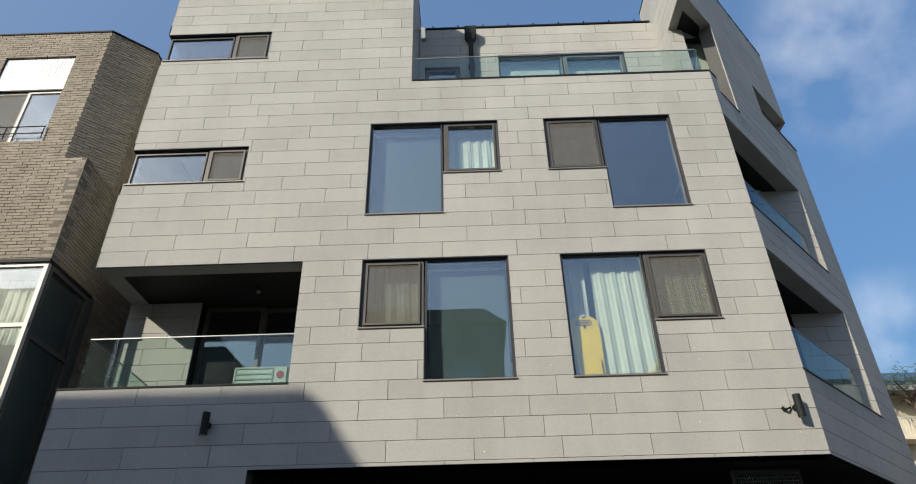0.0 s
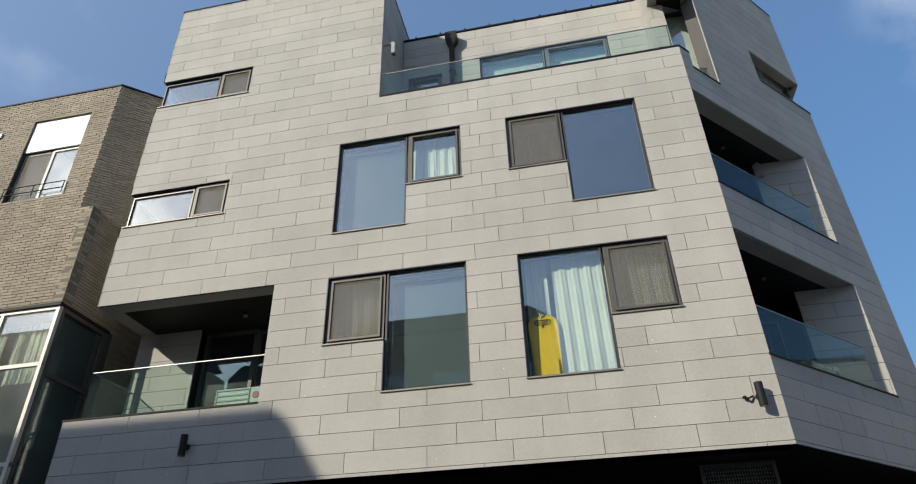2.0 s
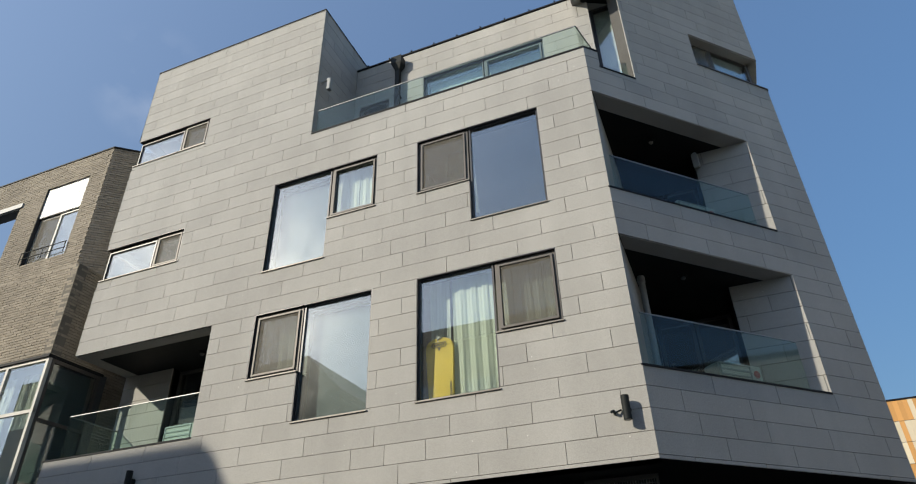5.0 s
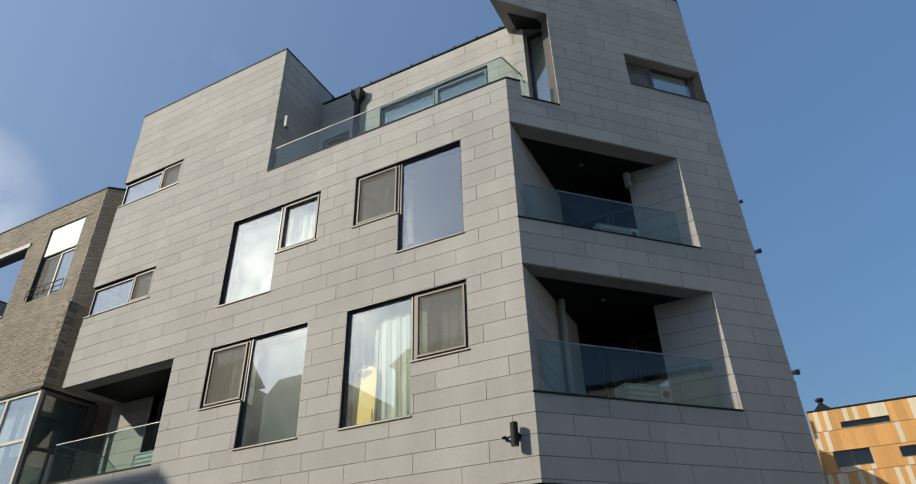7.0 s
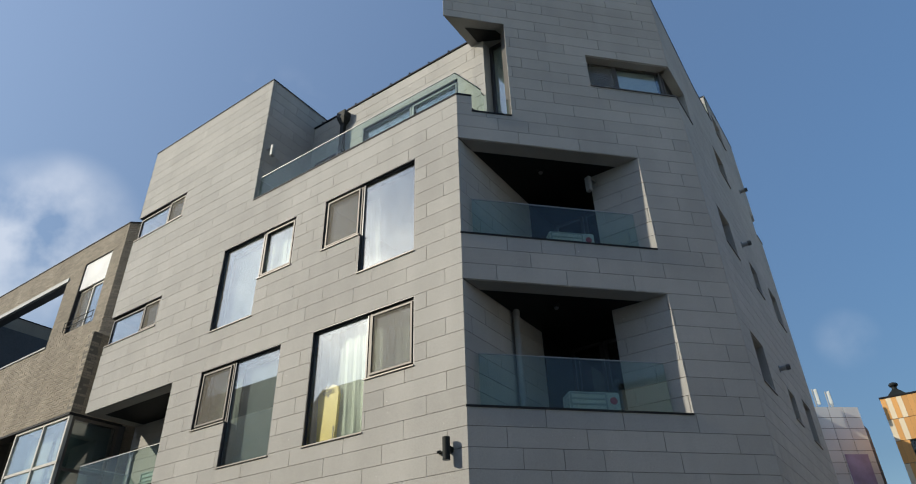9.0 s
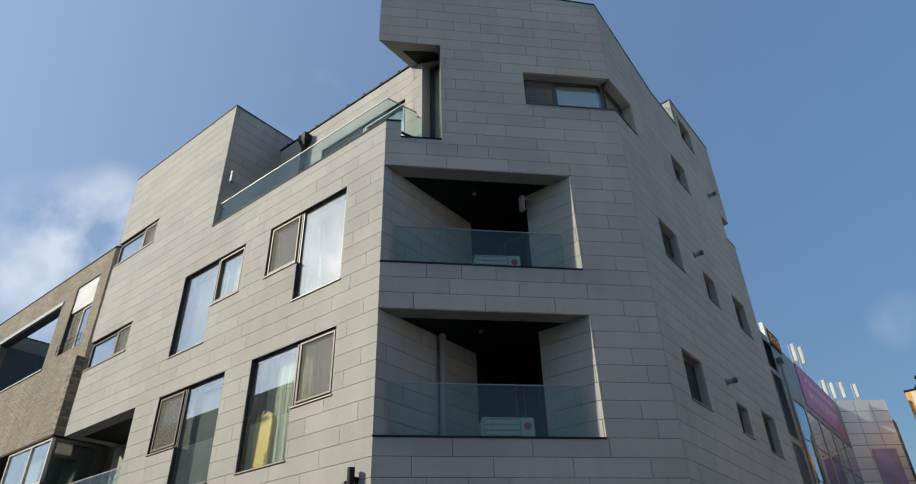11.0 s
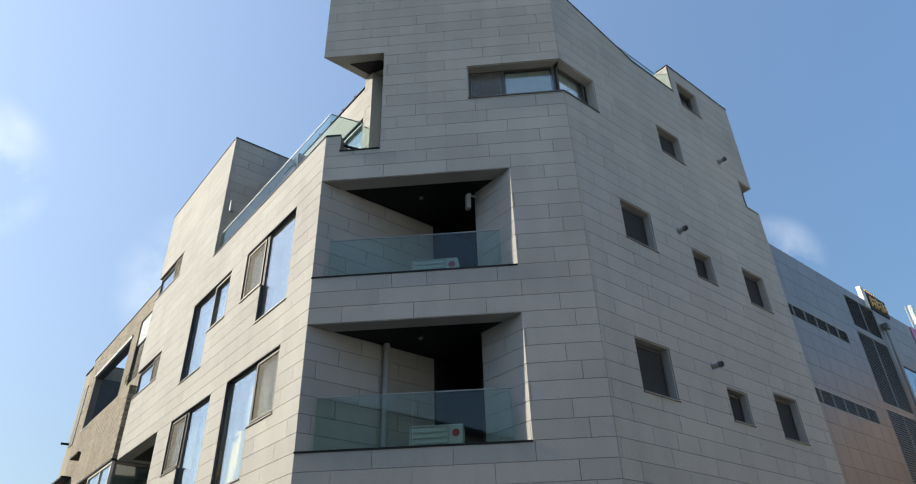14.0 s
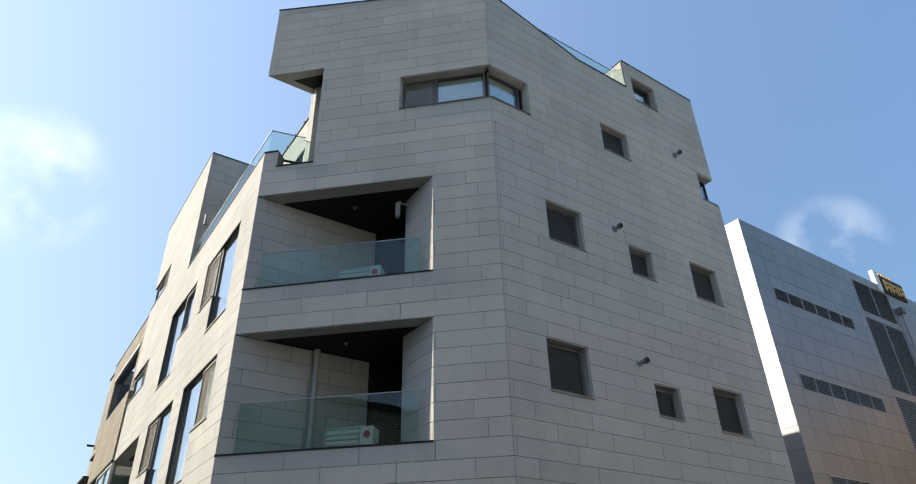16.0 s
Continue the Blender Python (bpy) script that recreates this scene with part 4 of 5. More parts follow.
def brick_mass(name, parent, rects, seed=1):
    r = random.Random(seed)
    verts, faces = [], []
    for x0, x1, z0, z1 in rects:
        o, n = r.uniform(-0.003, 0.003), len(verts)
        verts += [(x0, o, z0), (x1, o, z0), (x1, o, z1), (x0, o, z1), (x0, 0.03, z0), (x1, 0.03, z0), (x1, 0.03, z1), (x0, 0.03, z1)]
        faces += [(n, n + 1, n + 2, n + 3), (n + 1, n, n + 4, n + 5), (n + 3, n + 2, n + 6, n + 7), (n, n + 3, n + 7, n + 4), (n + 2, n + 1, n + 5, n + 6)]
    me = bpy.data.meshes.new(name)
    me.from_pydata(verts, [], faces)
    me.materials.append(BRICKS)
    ob = new(name, me)
    ob.parent = parent
    return tagged(ob, "grey-brown bricks in running bond", kind="stuff")


NX, NY = -12.62, 8.82          # upper front corner
LX, LY, LTOP, LBOT = -11.78, 8.30, 9.60, 7.36
brick_jobs = []


def brick_wall(name, m, x0, x1, z0, z1, holes, label, near=None, thick=0.25):
    bm = bmesh.new()
    for r in minus((x0, x1, z0, z1), holes):
        box(bm, r[0], r[1], 0.018, thick, r[2], r[3])
    ob = part(name, bm, MORTAR)
    ob.matrix_world = m
    tagged(ob, label, "wall", kind="structure")
    brick_jobs.append((ob, x0, x1, z0, z1, holes, near))
    return ob


N_WIN, N_LOG = (-14.80, -13.24, 10.52, 12.98), (-20.7, -15.7, 10.32, 12.62)
N_SM = [(-14.1, -13.2, 7.4, 8.8), (-19.4, -18.4, 7.2, 8.9), (-22.4, -20.4, 6.6, 8.4)]
nb_up = brick_wall("wall_brick_upper", turned(0, NY, 0), -21.9, NX, 0.5, 13.72, [N_WIN, N_LOG, (-16.6, NX + 1, 0, LTOP - 0.3), *N_SM], "grey-brown brick wall with a window and an open loggia", (-13.2, NX, 10.0, 13.7))
SIDE_A = math.degrees(math.atan2(9.50 - NY, -11.88 - NX))
nb_ang = brick_wall("wall_brick_angled", turned(NX, NY, SIDE_A), 0.0, math.hypot(-11.88 - NX, 9.50 - NY), 9.3, 13.72, [], "shaded angled brick wall beside the granite house")
nb_ret = brick_wall("wall_brick_return", turned(-11.88, 9.50, 90), 0.0, 5.0, 4.0, 13.72, [], "shaded brick wall beside the granite house")
nb_low = brick_wall("wall_brick_lower", turned(0, LY, 0), -16.6, LX, LBOT, LTOP, [], "grey-brown brick wall of the projecting storey", None)
nb_ls = brick_wall("wall_brick_lower_side", turned(LX, LY, 90), 0.0, 1.4, LBOT, LTOP, [], "shaded brick side of the projecting storey")
single("coping", CAP, [(-21.92, NX + 0.01, -0.02, 0.3, 13.72, 13.76)], nb_up)
single("coping", CAP, [(-0.01, 1.02, -0.02, 0.3, 13.72, 13.76)], nb_ang)
single("coping", CAP, [(0.0, 5.0, -0.02, 0.3, 13.72, 13.76)], nb_ret)
single("lintel", GREYP, [(N_LOG[0] - 0.1, N_LOG[1] + 0.1, -0.04, 0.3, N_LOG[3] - 0.02, N_LOG[3] + 0.12)], nb_up)
single("parapet_sill", GREYP, [(N_LOG[0], N_LOG[1], -0.03, 0.28, N_LOG[2] - 0.03, N_LOG[2] + 0.02)], nb_up)
single("loggia_wall", SIDING, [(-20.9, -20.72, 0.26, 4.0, 9.8, 12.6), (-20.9, -17.6, 3.9, 4.0, 9.8, 12.3), (-15.72, -15.6, 0.26, 3.0, 9.8, 11.4)], nb_up)
single("floor_slab", GREYP, [(-21.8, NX - 0.3, 0.26, 6.0, 9.6, 9.8)], nb_up)
single("loggia_beam", SIDING, [(-20.72, -15.7, 0.05, 0.3, N_LOG[3] - 0.05, N_LOG[3])], nb_up)
single("inner_wall", PLASTER, [(-15.5, NX - 0.3, 2.4, 2.5, 9.8, 13.5), (-15.55, -15.45, 0.26, 2.5, 9.8, 13.5), (-13.1, -13.0, 0.26, 2.5, 9.8, 13.5), (-15.5, NX - 0.4, 0.26, 2.4, 13.4, 13.5)], nb_up)
single("lower_wall", SIDING, [(-16.6, LX - 0.3, 0.6, 0.7, 0, 9.3)], nb_up)
# window with a white panel over two sliding lights
w = empty("window_21", turned(0, NY, 0), "white framed sliding window under a white ribbed panel", "window", kind="structure")
sheet = single("white_panel", WHITES, [(N_WIN[0], N_WIN[1], 0.05, 0.09, 12.02, N_WIN[3])], w)
for i in range(24):
    single("rib", WHITES, [(N_WIN[0] + 0.02 + i * 0.0645, N_WIN[0] + 0.045 + i * 0.0645, 0.044, 0.05, 12.03, N_WIN[3] - 0.01)], sheet)
b = bmesh.new()
sash(b, N_WIN[0], -14.02, N_WIN[2], 12.0, 0.12, 0.18, 0.05), sash(b, -14.02, N_WIN[1], N_WIN[2], 12.0, 0.10, 0.16, 0.05)
part("window_frame", b, WHITEF, w)
single("pane", GLASS, [(N_WIN[0] + 0.05, -14.07, 0.145, 0.157, N_WIN[2] + 0.05, 11.95)], w)
single("pane", GLASS, [(-13.97, N_WIN[1] - 0.05, 0.125, 0.137, N_WIN[2] + 0.05, 11.95)], w)
single("insect_screen", NET, [(N_WIN[0] + 0.05, -14.05, 0.105, 0.108, N_WIN[2] + 0.04, 11.96)], w)
b = bmesh.new()
for z in (10.68, 10.86):
    tube(b, (N_WIN[0] - 0.02, -0.05, z), (N_WIN[1] + 0.02, -0.05, z), 0.012, 8)
for x in (N_WIN[0], -14.02, N_WIN[1]):
    tube(b, (x, -0.05, 10.55), (x, -0.05, 10.86), 0.010, 8)
part("safety_rail", b, LAMPM, w)
single("reveal", REVEAL, [(N_WIN[0], N_WIN[1], 0.02, 0.13, N_WIN[3] - 0.015, N_WIN[3]), (N_WIN[0], N_WIN[0] + 0.012, 0.02, 0.13, N_WIN[2], N_WIN[3])], w)
for i, (x0, x1, z0, z1) in enumerate(N_SM[1:]):
    w = window(f"window_{22 + i}", turned(0, NY, 0), [(x0, x1, z0, z1, False)], "dark window under a deep metal hood", 0.15, 0.05)
    single("hood", CAP, [(x0 - 0.1, x1 + 0.1, -0.35, 0.02, z1 + 0.0, z1 + 0.08)], w)
# glazed bay below the projecting storey
bay = empty("window_30", Matrix(), "white framed glazed bay below the brick storey", "window", kind="structure")
b = bmesh.new()
box(b, -14.5, LX - 0.02, LY + 0.02, LY + 0.10, LBOT - 0.10, LBOT - 0.03)
for x in (-14.5, -13.05, LX - 0.09):
    box(b, x, x + 0.07, LY + 0.02, LY + 0.10, 2.0, LBOT - 0.10)
for z in (6.15, 4.4):
    box(b, -14.5, LX - 0.02, LY + 0.03, LY + 0.09, z, z + 0.07)
part("window_frame", b, WHITEF, bay)
single("beam", CAP, [(-16.6, LX + 0.01, LY - 0.02, LY + 0.3, LBOT - 0.03, LBOT + 0.03), (LX - 0.3, LX + 0.01, LY + 0.3, LY + 1.4, LBOT - 0.03, LBOT + 0.03)], bay)
for x0, x1 in ((-14.43, -13.05), (-12.98, LX - 0.09)):
    for z0, z1 in ((4.47, 6.15), (6.22, LBOT - 0.1), (2.0, 4.4)):
        single("pane", GLASS, [(x0, x1, LY + 0.055, LY + 0.067, z0, z1)], bay)
single("side_frame", FRAME, [(LX - 0.06, LX, LY + 0.10, LY + 0.16, 2.0, LBOT - 0.04), (LX - 0.06, LX, LY + 1.25, LY + 1.33, 2.0, LBOT - 0.04), (LX - 0.06, LX, LY + 0.16, LY + 1.25, LBOT - 0.12, LBOT - 0.04), (LX - 0.06, LX, LY + 0.16, LY + 1.25, 6.0, 6.07)], bay)
single("side_pane", GLASS, [(LX - 0.035, LX - 0.023, LY + 0.16, LY + 1.25, 2.0, LBOT - 0.12)], bay)
# green sheet added behind the side pane to give its translucent tone
single("side_blind", BLIND, [(LX - 0.12, LX - 0.11, LY + 0.18, LY + 1.23, 2.0, LBOT - 0.14)], bay)
single("back_wall", SIDING, [(-16.6, LX + 0.0, LY + 1.33, LY + 1.5, 0, LBOT), (-14.6, -14.5, LY + 0.1, LY + 1.4, 0, LBOT)], bay)
curtain("curtain", pose(-12.45, LY + 0.4, 6.0), 0.95, 1.2, 7, "white net curtain inside the glazed bay")
curtain("curtain", pose(-13.75, LY + 0.4, 4.6), 1.2, 2.6, 8, "white net curtain inside the glazed bay")
# narrower house beyond
far_b = empty("brick_house", Matrix(), "narrow grey-brown brick house beyond the loggia", "house")
single("wall", BRICKS, [(-23.7, -21.95, NY + 0.1, NY + 8, 0, 13.6)], far_b)
single("coping", CAP, [(-23.72, -21.93, NY + 0.05, NY + 8, 13.6, 13.64)], far_b)
single("window", SIDING, [(-23.2, -22.5, NY + 0.07, NY + 0.11, 10.2, 12.8)], far_b)
b = bmesh.new()
tube(b, (-23.4, NY + 0.1, 10.4), (-23.5, NY - 0.2, 10.42), 0.05, 10)
part("wall_pipe", b, LAMPM, far_b)

# ---- silver metal building to the north ----
SX, SY0, SY1, STOP = 0.10, 26.35, 53.0, 16.0
SIL = turned(SX, SY0, 90)
silver = backing("wall_silver", SIL, 0.03, SY1 - SY0, 0, STOP, [], "silver metal panel wall of a tall building", 0.3, 0, 0.05)
silver_end = backing("wall_silver_end", turned(SX - 6, SY0, 0), 0, 5.97, 0, STOP, [], "silver metal panel end wall", 0.3, 0, 0.05)
single("roof_slab", GREYP, [(SX - 6, SX - 0.3, SY0 + 0.3, SY1, 15.6, 15.9)], silver_end)
LV = [(1.0, 6.55, 12.78, 13.36), (1.0, 6.65, 9.40, 10.02), (1.0, 6.7, 6.0, 6.62)]
DV = [(7.85, 10.95, 14.02, 15.62), (7.85, 11.1, 10.55, 13.82), (7.85, 11.2, 4.0, 10.32)]
GL = (11.75, 26.5, 3.0, 13.1)


def louvre(parent, rect, cells, slats):
    x0, x1, z0, z1 = rect
    lv = empty("louvre_vent", parent.matrix_world, "dark metal louvre in the silver wall", "louvre", "silver wall louvres", "structure")
    single("backing", LAMPM, [(x0, x1, 0.035, 0.045, z0, z1)], lv)
    b = bmesh.new()
    sash(b, x0, x1, z0, z1, -0.01, 0.03, 0.04)
    for i in range(1, cells):
        x = x0 + (x1 - x0) * i / cells
        box(b, x - 0.025, x + 0.025, -0.01, 0.03, z0 + 0.04, z1 - 0.04)
    part("frame", b, GREYP, lv)
    for j in range(slats):
        z = z0 + 0.05 + (z1 - z0 - 0.1) * j / slats
        b = bmesh.new()
        h = (z1 - z0 - 0.1) / slats
        v = [b.verts.new(p) for p in ((x0 + 0.04, -0.004, z), (x1 - 0.04, -0.004, z), (x1 - 0.04, 0.03, z + h * 0.9), (x0 + 0.04, 0.03, z + h * 0.9))]
        b.faces.new(v)
        part("slat", b, LOUVRE, lv)


for r in LV:
    louvre(silver, r, 6, 7)
for r, n in zip(DV, (20, 38, 60)):
    louvre(silver, r, 2, n)
curt = empty("window_40", SIL, "blue glass curtain wall with grey mullions", "window", kind="structure")
for i in range(5):
    x0 = GL[0] + (GL[1] - GL[0]) * i / 5
    x1 = GL[0] + (GL[1] - GL[0]) * (i + 1) / 5
    single("mullion", GREYP, [(x0, x0 + 0.35, -0.03, 0.05, GL[2], GL[3])], curt)
    for j in range(5):
        z0 = GL[2] + (GL[3] - GL[2]) * j / 5
        z1 = z0 + (GL[3] - GL[2]) / 5 - 0.08
        for k in range(3):
            a = x0 + 0.38 + (x1 - x0 - 0.38) * k / 3
            c = x0 + 0.38 + (x1 - x0 - 0.38) * (k + 1) / 3 - 0.04
            single("pane", GLASSB, [(a, c, 0.0, 0.015, z0, z1)], curt)
b = bmesh.new()
tube(b, (11.45, -0.14, 0), (11.45, -0.14, 14.75), 0.07, 12)
drain = empty("downpipe", SIL, "galvanised downpipe with a box head", "downpipe")
part("pipe", b, GREYP, drain)
single("hopper", LOUVRE, [(11.30, 11.60, -0.28, -0.02, 14.7, 14.98)], drain)
sign = empty("roof_sign", SIL @ Matrix.Translation((-1.25, 0.24, -0.28)), "dark sign board with raised gold lettering bars", "sign")
single("board", LAMPM, [(12.0, 14.2, -0.30, -0.12, 15.95, 16.85)], sign)
single("side_board", WHITEP, [(11.55, 11.95, -0.30, -0.10, 15.9, 17.0)], sign)
for x in (12.3, 13.8):
    single("sign_post", GREYP, [(x, x + 0.1, -0.12, 0.10, 15.4, 16.3)], sign)
for i in range(3):
    b = bmesh.new()
    x = 12.2 + i * 0.66
    box(b, x, x + 0.12, -0.36, -0.30, 16.10, 16.65), box(b, x + 0.18, x + 0.48, -0.36, -0.30, 16.48, 16.58), box(b, x + 0.18, x + 0.45, -0.36, -0.30, 16.25, 16.33), box(b, x + 0.42, x + 0.5, -0.36, -0.30, 16.1, 16.6)
    part("lettering_bar", b, GOLD, sign)
for i in range(5):
    single("small_bar", GOLD, [(12.1 + i * 0.25, 12.25 + i * 0.25, -0.30, -0.24, 16.85, 16.98)], sign)
banner = empty("banner", SIL, "pink vinyl banner with pale unreadable lettering", "banner")
single("sheet", PINK, [(15.7, 25.2, -0.03, -0.02, 13.5, 16.05)], banner)
b = bmesh.new()
r_ = random.Random(2)
for row, (z, h) in enumerate(((15.2, 0.35), (14.1, 0.7))):
    x = 17.3
    while x < 24.2:
        wd = r_.uniform(0.25, 0.6)
        single("lettering_bar", PALEV, [(x, x + wd * 0.35, -0.036, -0.031, z, z + h), (x + wd * 0.45, x + wd, -0.036, -0.031, z + h * r_.uniform(0.1, 0.6), z + h)], banner)
        x += wd + 0.22


def antenna(x, y, z, h, tilt):
    th = empty("phone_antenna", pose(x, y, z, tilt, 0, 15), "white panel antenna on a steel mast", "antenna", "roof antennas")
    b = bmesh.new()
    tube(b, (0, 0, -0.2), (0, 0, h), 0.04, 10)
    mast = part("mast", b, GREYP, th)
    b = bmesh.new()
    box(b, 0.10, 0.32, -0.07, 0.07, h - 1.2, h)
    bmesh.ops.bevel(b, geom=b.edges[:], offset=0.04, segments=2, affect="EDGES")
    part("radome", b, WHITEP, th)
    for zz in (h - 1.0, h - 0.2):
        single("clamp", GREYP, [(0.0, 0.12, -0.03, 0.03, zz, zz + 0.06)], mast)


for x, y, z, h in ((-0.4, 44.9, 15.9, 2.3), (-0.4, 47.2, 15.9, 2.8), (-0.4, 52.0, 15.9, 1.8), (-0.3, 54.5, 15.95, 2.2), (0.25, 54.8, 15.95, 2.2), (0.95, 56.0, 15.95, 2.2)):
    antenna(x, y, z, h, 0)

# white tiled block at the end
WHT = turned(SX, SY1, 40)
white = backing("wall_white", WHT, 0.0, 3.45, 0, 16.4, [], "white square tile wall with a purple banner", 0.3, 0, 0.05)
single("side_wall", WHITET, [(3.2, 3.45, 0.3, 10, 0, 16.4), (0, 3.2, 9.7, 10, 0, 16.4), (0, 3.2, 0.3, 9.7, 15.8, 16.0)], white)
single("banner_sheet", PURPLE, [(1.25, 2.95, -0.03, -0.02, 8.0, 13.05)], white)
duct = empty("exhaust_duct", Matrix.Translation((2.72, 55.4, 0.35)), "bent stainless exhaust duct on the white wall", "duct")
b = bmesh.new()
tube(b, (0, 0, 0), (0, 0, 14.3), 0.17, 16)
prev = Vector((0, 0, 14.3))
for i in range(1, 7):
    a = math.pi / 2 * i / 6
    q = Vector((-0.5 + 0.5 * math.cos(a), 0, 14.3 + 0.5 * math.sin(a)))
    tube(b, prev, q, 0.17, 16)
    prev = q
part("pipe", b, LOUVRE, duct)
for i in range(9):
    b = bmesh.new()
    tube(b, (0, 0, 1.0 + i * 1.5), (0, 0, 1.06 + i * 1.5), 0.185, 16)
    part("joint_ring", b, GREYP, duct)

# ---- ochre building ----
OX, OY, OTOP = 4.36, 50.0, 15.25
OCH = turned(OX, OY, 0)
O_WIN = [(1.75, 4.6, 13.95, 14.35), (0.75, 2.9, 11.55, 12.55), (4.5, 7.0, 11.7, 12.35), (0.75, 2.9, 8.0, 9.0)]
ochre = backing("wall_ochre", OCH, 0, 16, 0, OTOP, O_WIN, "ochre and cream striped panel wall", 0.3, 0, 0.05)
single("coping", CAP, [(-0.03, 16, -0.05, 0.4, OTOP, OTOP + 0.09)], ochre)
single("side_wall", OCHRE, [(0.0, 0.3, 0.3, 12, 0, OTOP), (0.3, 16, 11.7, 12, 0, OTOP), (0.3, 16, 0.3, 11.7, 14.9, 15.1)], ochre)
for i, r in enumerate(O_WIN):
    window(f"window_{50 + i}", OCH, [((r[0] + r[1]) / 2 if i == 1 else r[0], r[1], r[2], r[3], False)] + ([(r[0], (r[0] + r[1]) / 2, r[2], r[3], False)] if i == 1 else []), "dark framed window in a striped wall", 0.12, 0.06, True, DIMGLASS)
    single("inner_wall", DARK, [(r[0] - 0.2, r[1] + 0.2, 0.6, 0.65, r[2] - 0.2, r[3] + 0.2)], ochre)
cowl = empty("roof_cowl", pose(OX + 1.0, OY + 1.0, OTOP), "black pyramid roof cowl with a round cap", "roof vent")
b = bmesh.new()
bmesh.ops.create_cone(b, cap_ends=True, segments=4, radius1=1.0, radius2=0.2, depth=0.7, matrix=pose(0, 0, 0.35, 0, 0, 45))
part("hood", b, LAMPM, cowl)
b = bmesh.new()
tube(b, (0, 0, 0.65), (0, 0, 0.85), 0.16, 14)
bmesh.ops.create_uvsphere(b, u_segments=14, v_segments=8, radius=0.28, matrix=Matrix.Translation((0, 0, 1.0)) @ Matrix.Diagonal((1, 1, 0.6, 1)))
part("cap", b, LAMPM, cowl)

# ---- cream house with a pine, further east ----
ch = empty("cream_house", turned(21.0, 40.0, 0), "cream rendered house with a dark metal roof and solar panel", "house")
single("wall", CREAM, [(0, 12, 0.8, 8, 0, 15.1)], ch)
single("balcony_slab", CREAM, [(-0.3, 12, -0.6, 0.8, 12.0, 12.3)], ch)
b = bmesh.new()
slab(b, [(-0.6, 15.1), (12, 15.1), (12, 15.5), (-0.6, 15.5)], -0.4, 8.6)
part("eaves", b, GREYP, ch)
b = bmesh.new()
v = [b.verts.new(p) for p in ((-0.7, -0.5, 15.5), (12, -0.5, 15.5), (12, 4, 17.4), (-0.7, 4, 17.4))]
b.faces.new(v)
part("roof", b, ROOFT, ch)
single("solar_panel", GLASSB, [(-0.4, 3.5, -0.2, 0.0, 15.75, 16.3)], ch)
for i in range(14):
    b = bmesh.new()
    tube(b, (0.1 + i * 0.22, -0.5, 12.3), (0.1 + i * 0.22, -0.5, 13.3), 0.03, 6)
    part("baluster", b, WHITEF, ch)
single("handrail", WHITEF, [(-0.2, 4, -0.55, -0.45, 13.3, 13.38)], ch)


def pine(x, y, z, s):
    th = empty("pine_tree", pose(x, y, z, 0, 0, 20) , "small clipped pine tree with dark green needles", "tree")
    r = random.Random(9)
    b = bmesh.new()
    tube(b, (0, 0, 0), (0.12 * s, 0, 0.9 * s), 0.10 * s, 8, 0.07 * s)
    tips = []
    for i in range(9):
        a, l = i * 2.4, r.uniform(0.45, 0.9) * s
        p0 = Vector((0.12 * s, 0, (0.6 + 0.05 * i) * s))
        p1 = p0 + Vector((math.cos(a) * l, math.sin(a) * l, r.uniform(0.2, 0.65) * s))
        tube(b, p0, p1, 0.035 * s, 6, 0.012 * s)
        tips.append(p1)
    part("trunk", b, BARK, th)
    verts, faces = [], []
    for p in tips:
        for _ in range(260):
            c = p + Vector((r.gauss(0, 0.24), r.gauss(0, 0.24), r.gauss(0.02, 0.12))) * s
            d = Vector((r.uniform(-1, 1), r.uniform(-1, 1), r.uniform(-0.2, 1))).normalized() * 0.10 * s
            q = d.orthogonal().normalized() * 0.018 * s
            n = len(verts)
            verts += [c - q, c + q, c + d]
            faces.append((n, n + 1, n + 2))
    me = bpy.data.meshes.new("crown")
    me.from_pydata([tuple(v_) for v_ in verts], [], faces)
    me.materials.append(NEEDLE)
    ob = new("crown", me)
    ob.parent = th


pine(22.6, 39.2, 12.3, 2.4)

# ---- houses across the street, behind the walk ----
opp = empty("street_house", Matrix(), "dark clad house with a low gable roof", "house", "houses across the street")
single("wall", SIDING, [(-11.4, -3.4, -14.0, -6.0, 0, 12.6)], opp)
b = bmesh.new()
slab(b, [(-11.6, 12.6), (-3.2, 12.6), (-4.1, 13.22), (-10.7, 13.22)], -14.2, -5.8)
part("roof", b, ROOFT, opp)
for i in range(3):
    single("window", GLASS, [(-10.6 + i * 2.5, -9.2 + i * 2.5, -5.99, -5.96, 9.3, 10.9)], opp)
opp2 = empty("street_house", Matrix(), "tall pale house with a hipped roof", "house", "houses across the street")
single("wall", CREAM, [(-34.0, -19.6, -7.4, -6.0, 0, 13.2)], opp2)
b = bmesh.new()
slab(b, [(-34.2, 13.2), (-19.14, 13.2), (-20.3, 14.89), (-34.2, 14.98)], -6.35, -6.0)
part("roof", b, ROOFT, opp2)
opp5 = empty("street_house", Matrix(), "dark clad house with a clipped gable", "house", "houses across the street")
b = bmesh.new()
slab(b, [(-18.6, 0), (-13.7, 0), (-13.7, 11.5), (-15.5, 13.3), (-18.0, 13.3), (-18.6, 12.7)], -12.0, -6.0)
part("wall", b, SIDING, opp5)
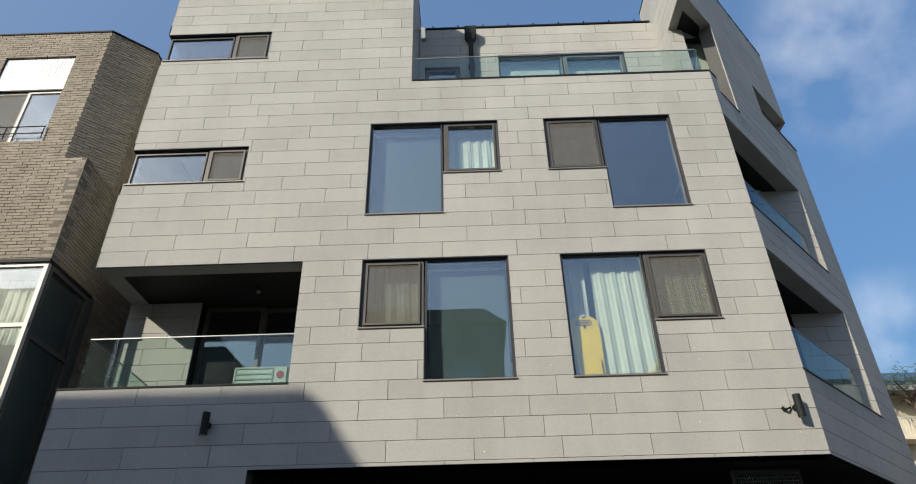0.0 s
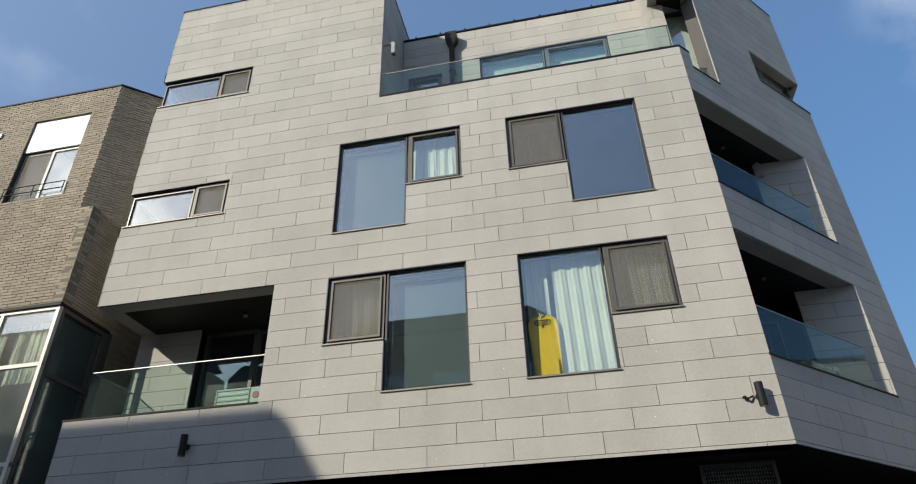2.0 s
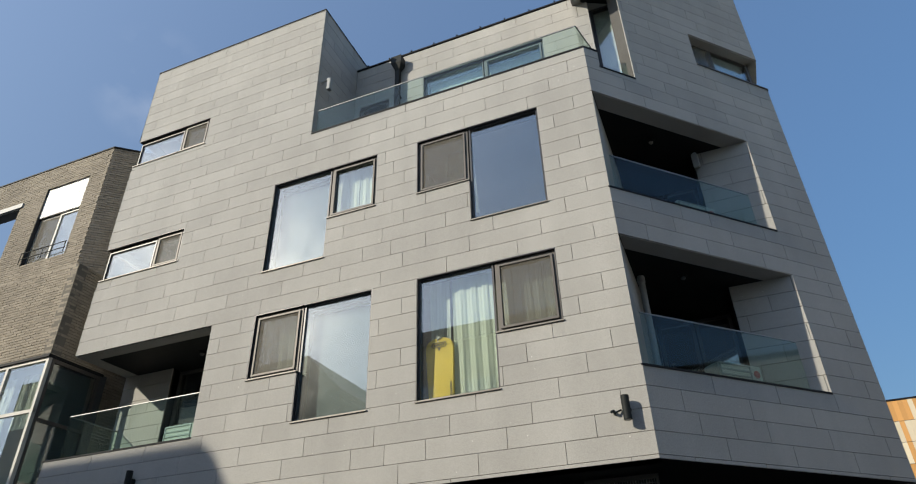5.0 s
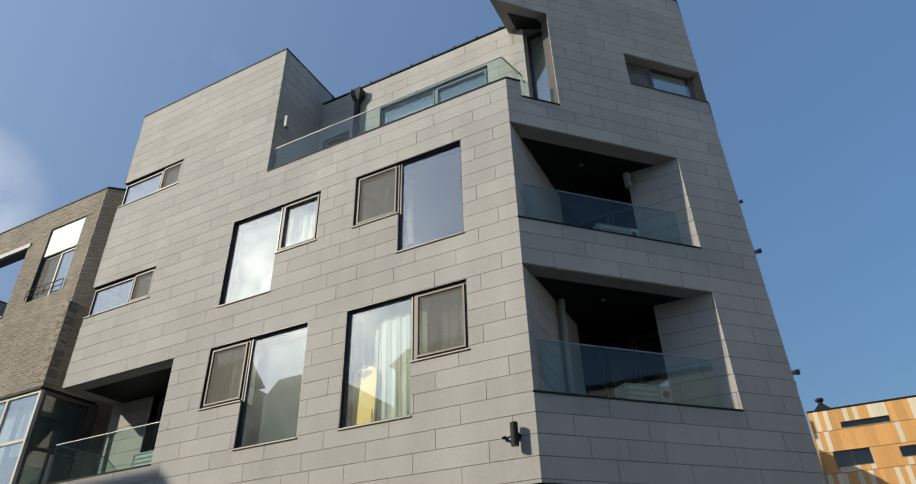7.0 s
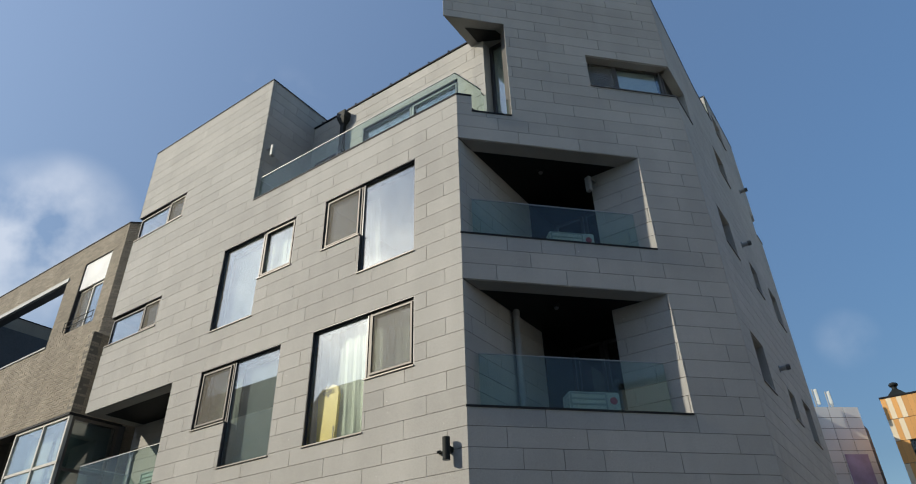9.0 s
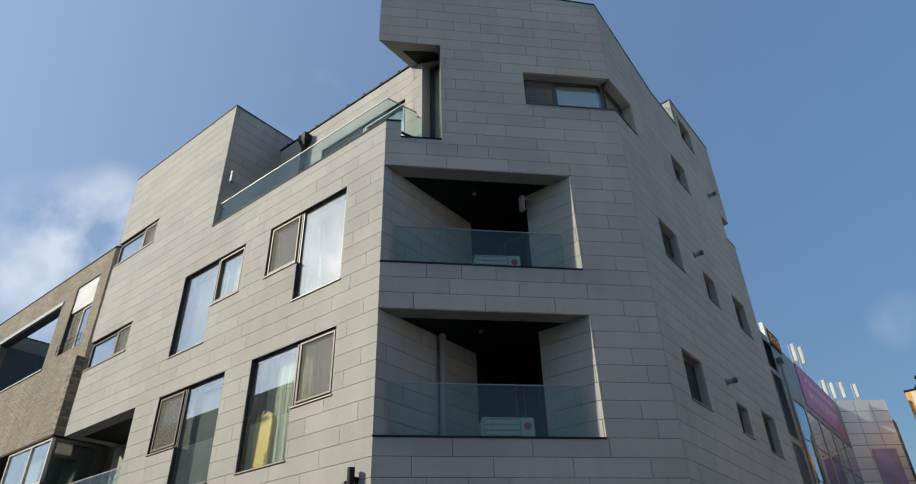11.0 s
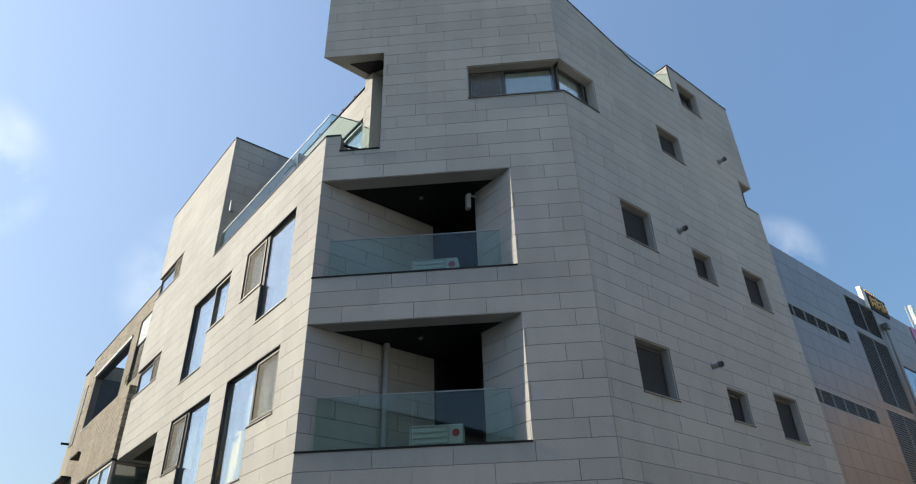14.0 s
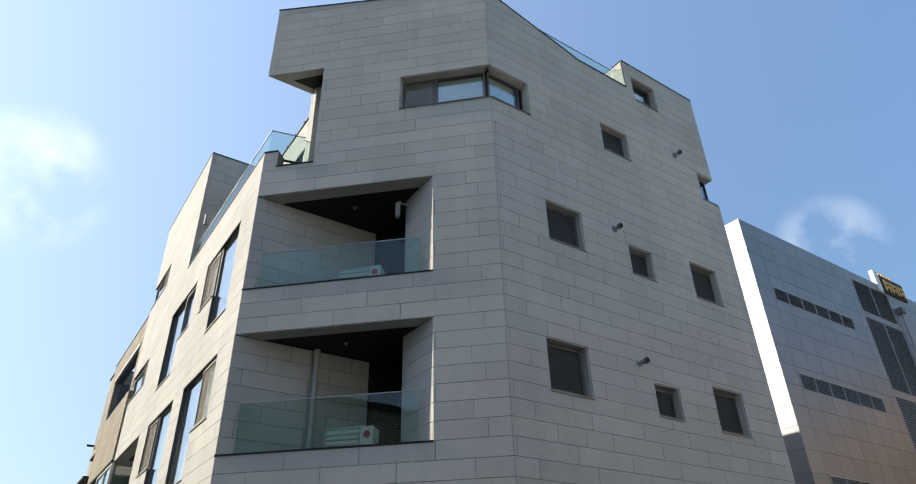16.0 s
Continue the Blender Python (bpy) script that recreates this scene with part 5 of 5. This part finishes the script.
# unseen block, sized to keep low south-east sky out of the balconies
opp3 = empty("street_house", Matrix(), "unseen cream block with a flat roof, added to shut out low sky", "house", "houses across the street")
single("wall", CREAM, [(4.0, 34.0, -18.0, -9.5, 0, 12.5)], opp3)
single("roof", ROOFT, [(3.8, 34.3, -18.3, -9.2, 12.5, 12.8)], opp3)

# unseen block, kept pale to throw sunlight back onto the east wall
opp4 = empty("street_house", Matrix(), "unseen pale grey block along the side street, added to bounce sunlight", "house", "houses across the street")
single("wall", GREYR, [(18.0, 28.0, 5.0, 31.0, 0, 11.2)], opp4)
single("coping", CAP, [(17.9, 28.1, 4.9, 31.1, 11.2, 11.35)], opp4)
for i in range(7):
    for z in (1.2, 4.0, 6.8):
        single("window", GLASS, [(17.96, 17.99, 6.5 + i * 3.5, 8.3 + i * 3.5, z, z + 1.4)], opp4)

# ---- pieces: granite panels ----
cladding(wall_south, XL, XC, 0.05, TOWER, front_holes, 1.245, -9.70, -8.69)
cladding(wall_southeast, -0.23, LEN - 0.005, LINTEL, 15.8, chamfer_holes, 1.22, 1.19, 1.41, prow_top, (-0.32, -0.5, 0.0), 5)
cladding(wall_east, 0.005, YEND, 2.5, 15.66, east_holes, 1.255, 1.33, 1.56, east_top, (-0.32, 0.33, 0.0), 3, (2.9, 4.58))
cladding(wall_tower, 0.03, 5.0, PARAPET - 0.4, TOWER, [], 1.22, 0.9)
cladding(wall_terrace, XT + 0.01, 0.022, 10.9, 14.66, [T_WIN, T_DOOR], 1.245, -9.70, -8.69)
cladding(wall_prow, 3.5, 14.0 - 8.11, 10.9, 15.74, pside_holes, 1.22, 0.3)
cladding(wall_pier, 0.028, 0.305, 10.9, 13.54, [], 1.22, 0.9)
cladding(wall_balcony, XL, -9.62, 4.82, 7.14, [], 1.245, -9.70)
cladding(wall_balcony_end, 0.0, 10.9 - YF - 0.01, 4.82, 7.14, [], 1.22, 0.4)
cladding(wall_west, 3.0, 14.0 - YF, 3.0, TOWER, west_holes, 1.22, 0.5)
cladding(block, BX - 3.0, BX, 14.4, 15.64, [], 1.22, 0.5)
for wl_, wr_, z0, z1 in inner:
    cladding(wl_, 0.004, 2.65, z0 - 0.23, z1 - 0.01, [], 1.22, 0.62)
    cladding(wr_, 1.65, 2.688, z0 + 0.008, z1 - 0.01, [], 1.22, 1.0)


def sheet_panels(wall, x0, x1, z0, z1, w, h, holes, material, gap=0.012):
    nx_, nz_ = round((x1 - x0) / w), round((z1 - z0) / h)
    w, h = (x1 - x0) / nx_, (z1 - z0) / nz_
    for i in range(nx_):
        for j in range(nz_):
            for r in minus((x0 + i * w + gap / 2, x0 + (i + 1) * w - gap / 2, z0 + j * h + gap / 2, z0 + (j + 1) * h - gap / 2), holes):
                ob = new("panel", panel_mesh(r[1] - r[0], r[3] - r[2], material))
                ob.location = (r[0], 0, r[2])
                ob.parent = wall


sheet_panels(silver, 0, SY1 - SY0, 3.0, STOP, 0.925, 0.72, [*LV, *DV, GL], SILVER)
sheet_panels(silver_end, 4.1, 6.0, 3.0, STOP, 0.95, 0.72, [], SILVER)
sheet_panels(white, 0, 3.45, 4.0, 16.4, 1.15, 0.78, [], WHITET, 0.03)

# striped planks of the ochre wall
r_ = random.Random(7)
for j in range(11):
    z0, z1 = OTOP - 1.35 * (j + 1), OTOP - 1.35 * j - 0.03
    if z1 < 5:
        break
    x = 0.0
    while x < 12:
        for q in minus((x, x + 0.29, max(z0, 0), z1), O_WIN):
            ob = new("plank", panel_mesh(q[1] - q[0], q[3] - q[2], OCHREB if r_.random() < 0.3 else OCHRE))
            ob.location = (q[0], 0, q[2])
            ob.parent = ochre
        x += 0.295

# bricks
for n, (wall, x0, x1, z0, z1, holes, near) in enumerate(brick_jobs):
    close, rest = brick_face(x0, x1, max(z0, 4.0), z1, holes, near)
    close, rest = close[:300], rest + close[300:]
    brick_mass("brick_courses", wall, rest, n)
    for x0, x1, z0, z1 in close:
        key = ("brick", round(x1 - x0, 3), round(z1 - z0, 3))
        if key not in panel_meshes:
            bm = bmesh.new()
            box(bm, 0, x1 - x0, 0, 0.03, 0, z1 - z0)
            panel_meshes[key] = mesh_of("brick", bm, BRICK)
        ob = new("brick", panel_meshes[key])
        ob.location = (x0, r_.uniform(-0.006, 0.004), z0)
        ob.parent = wall
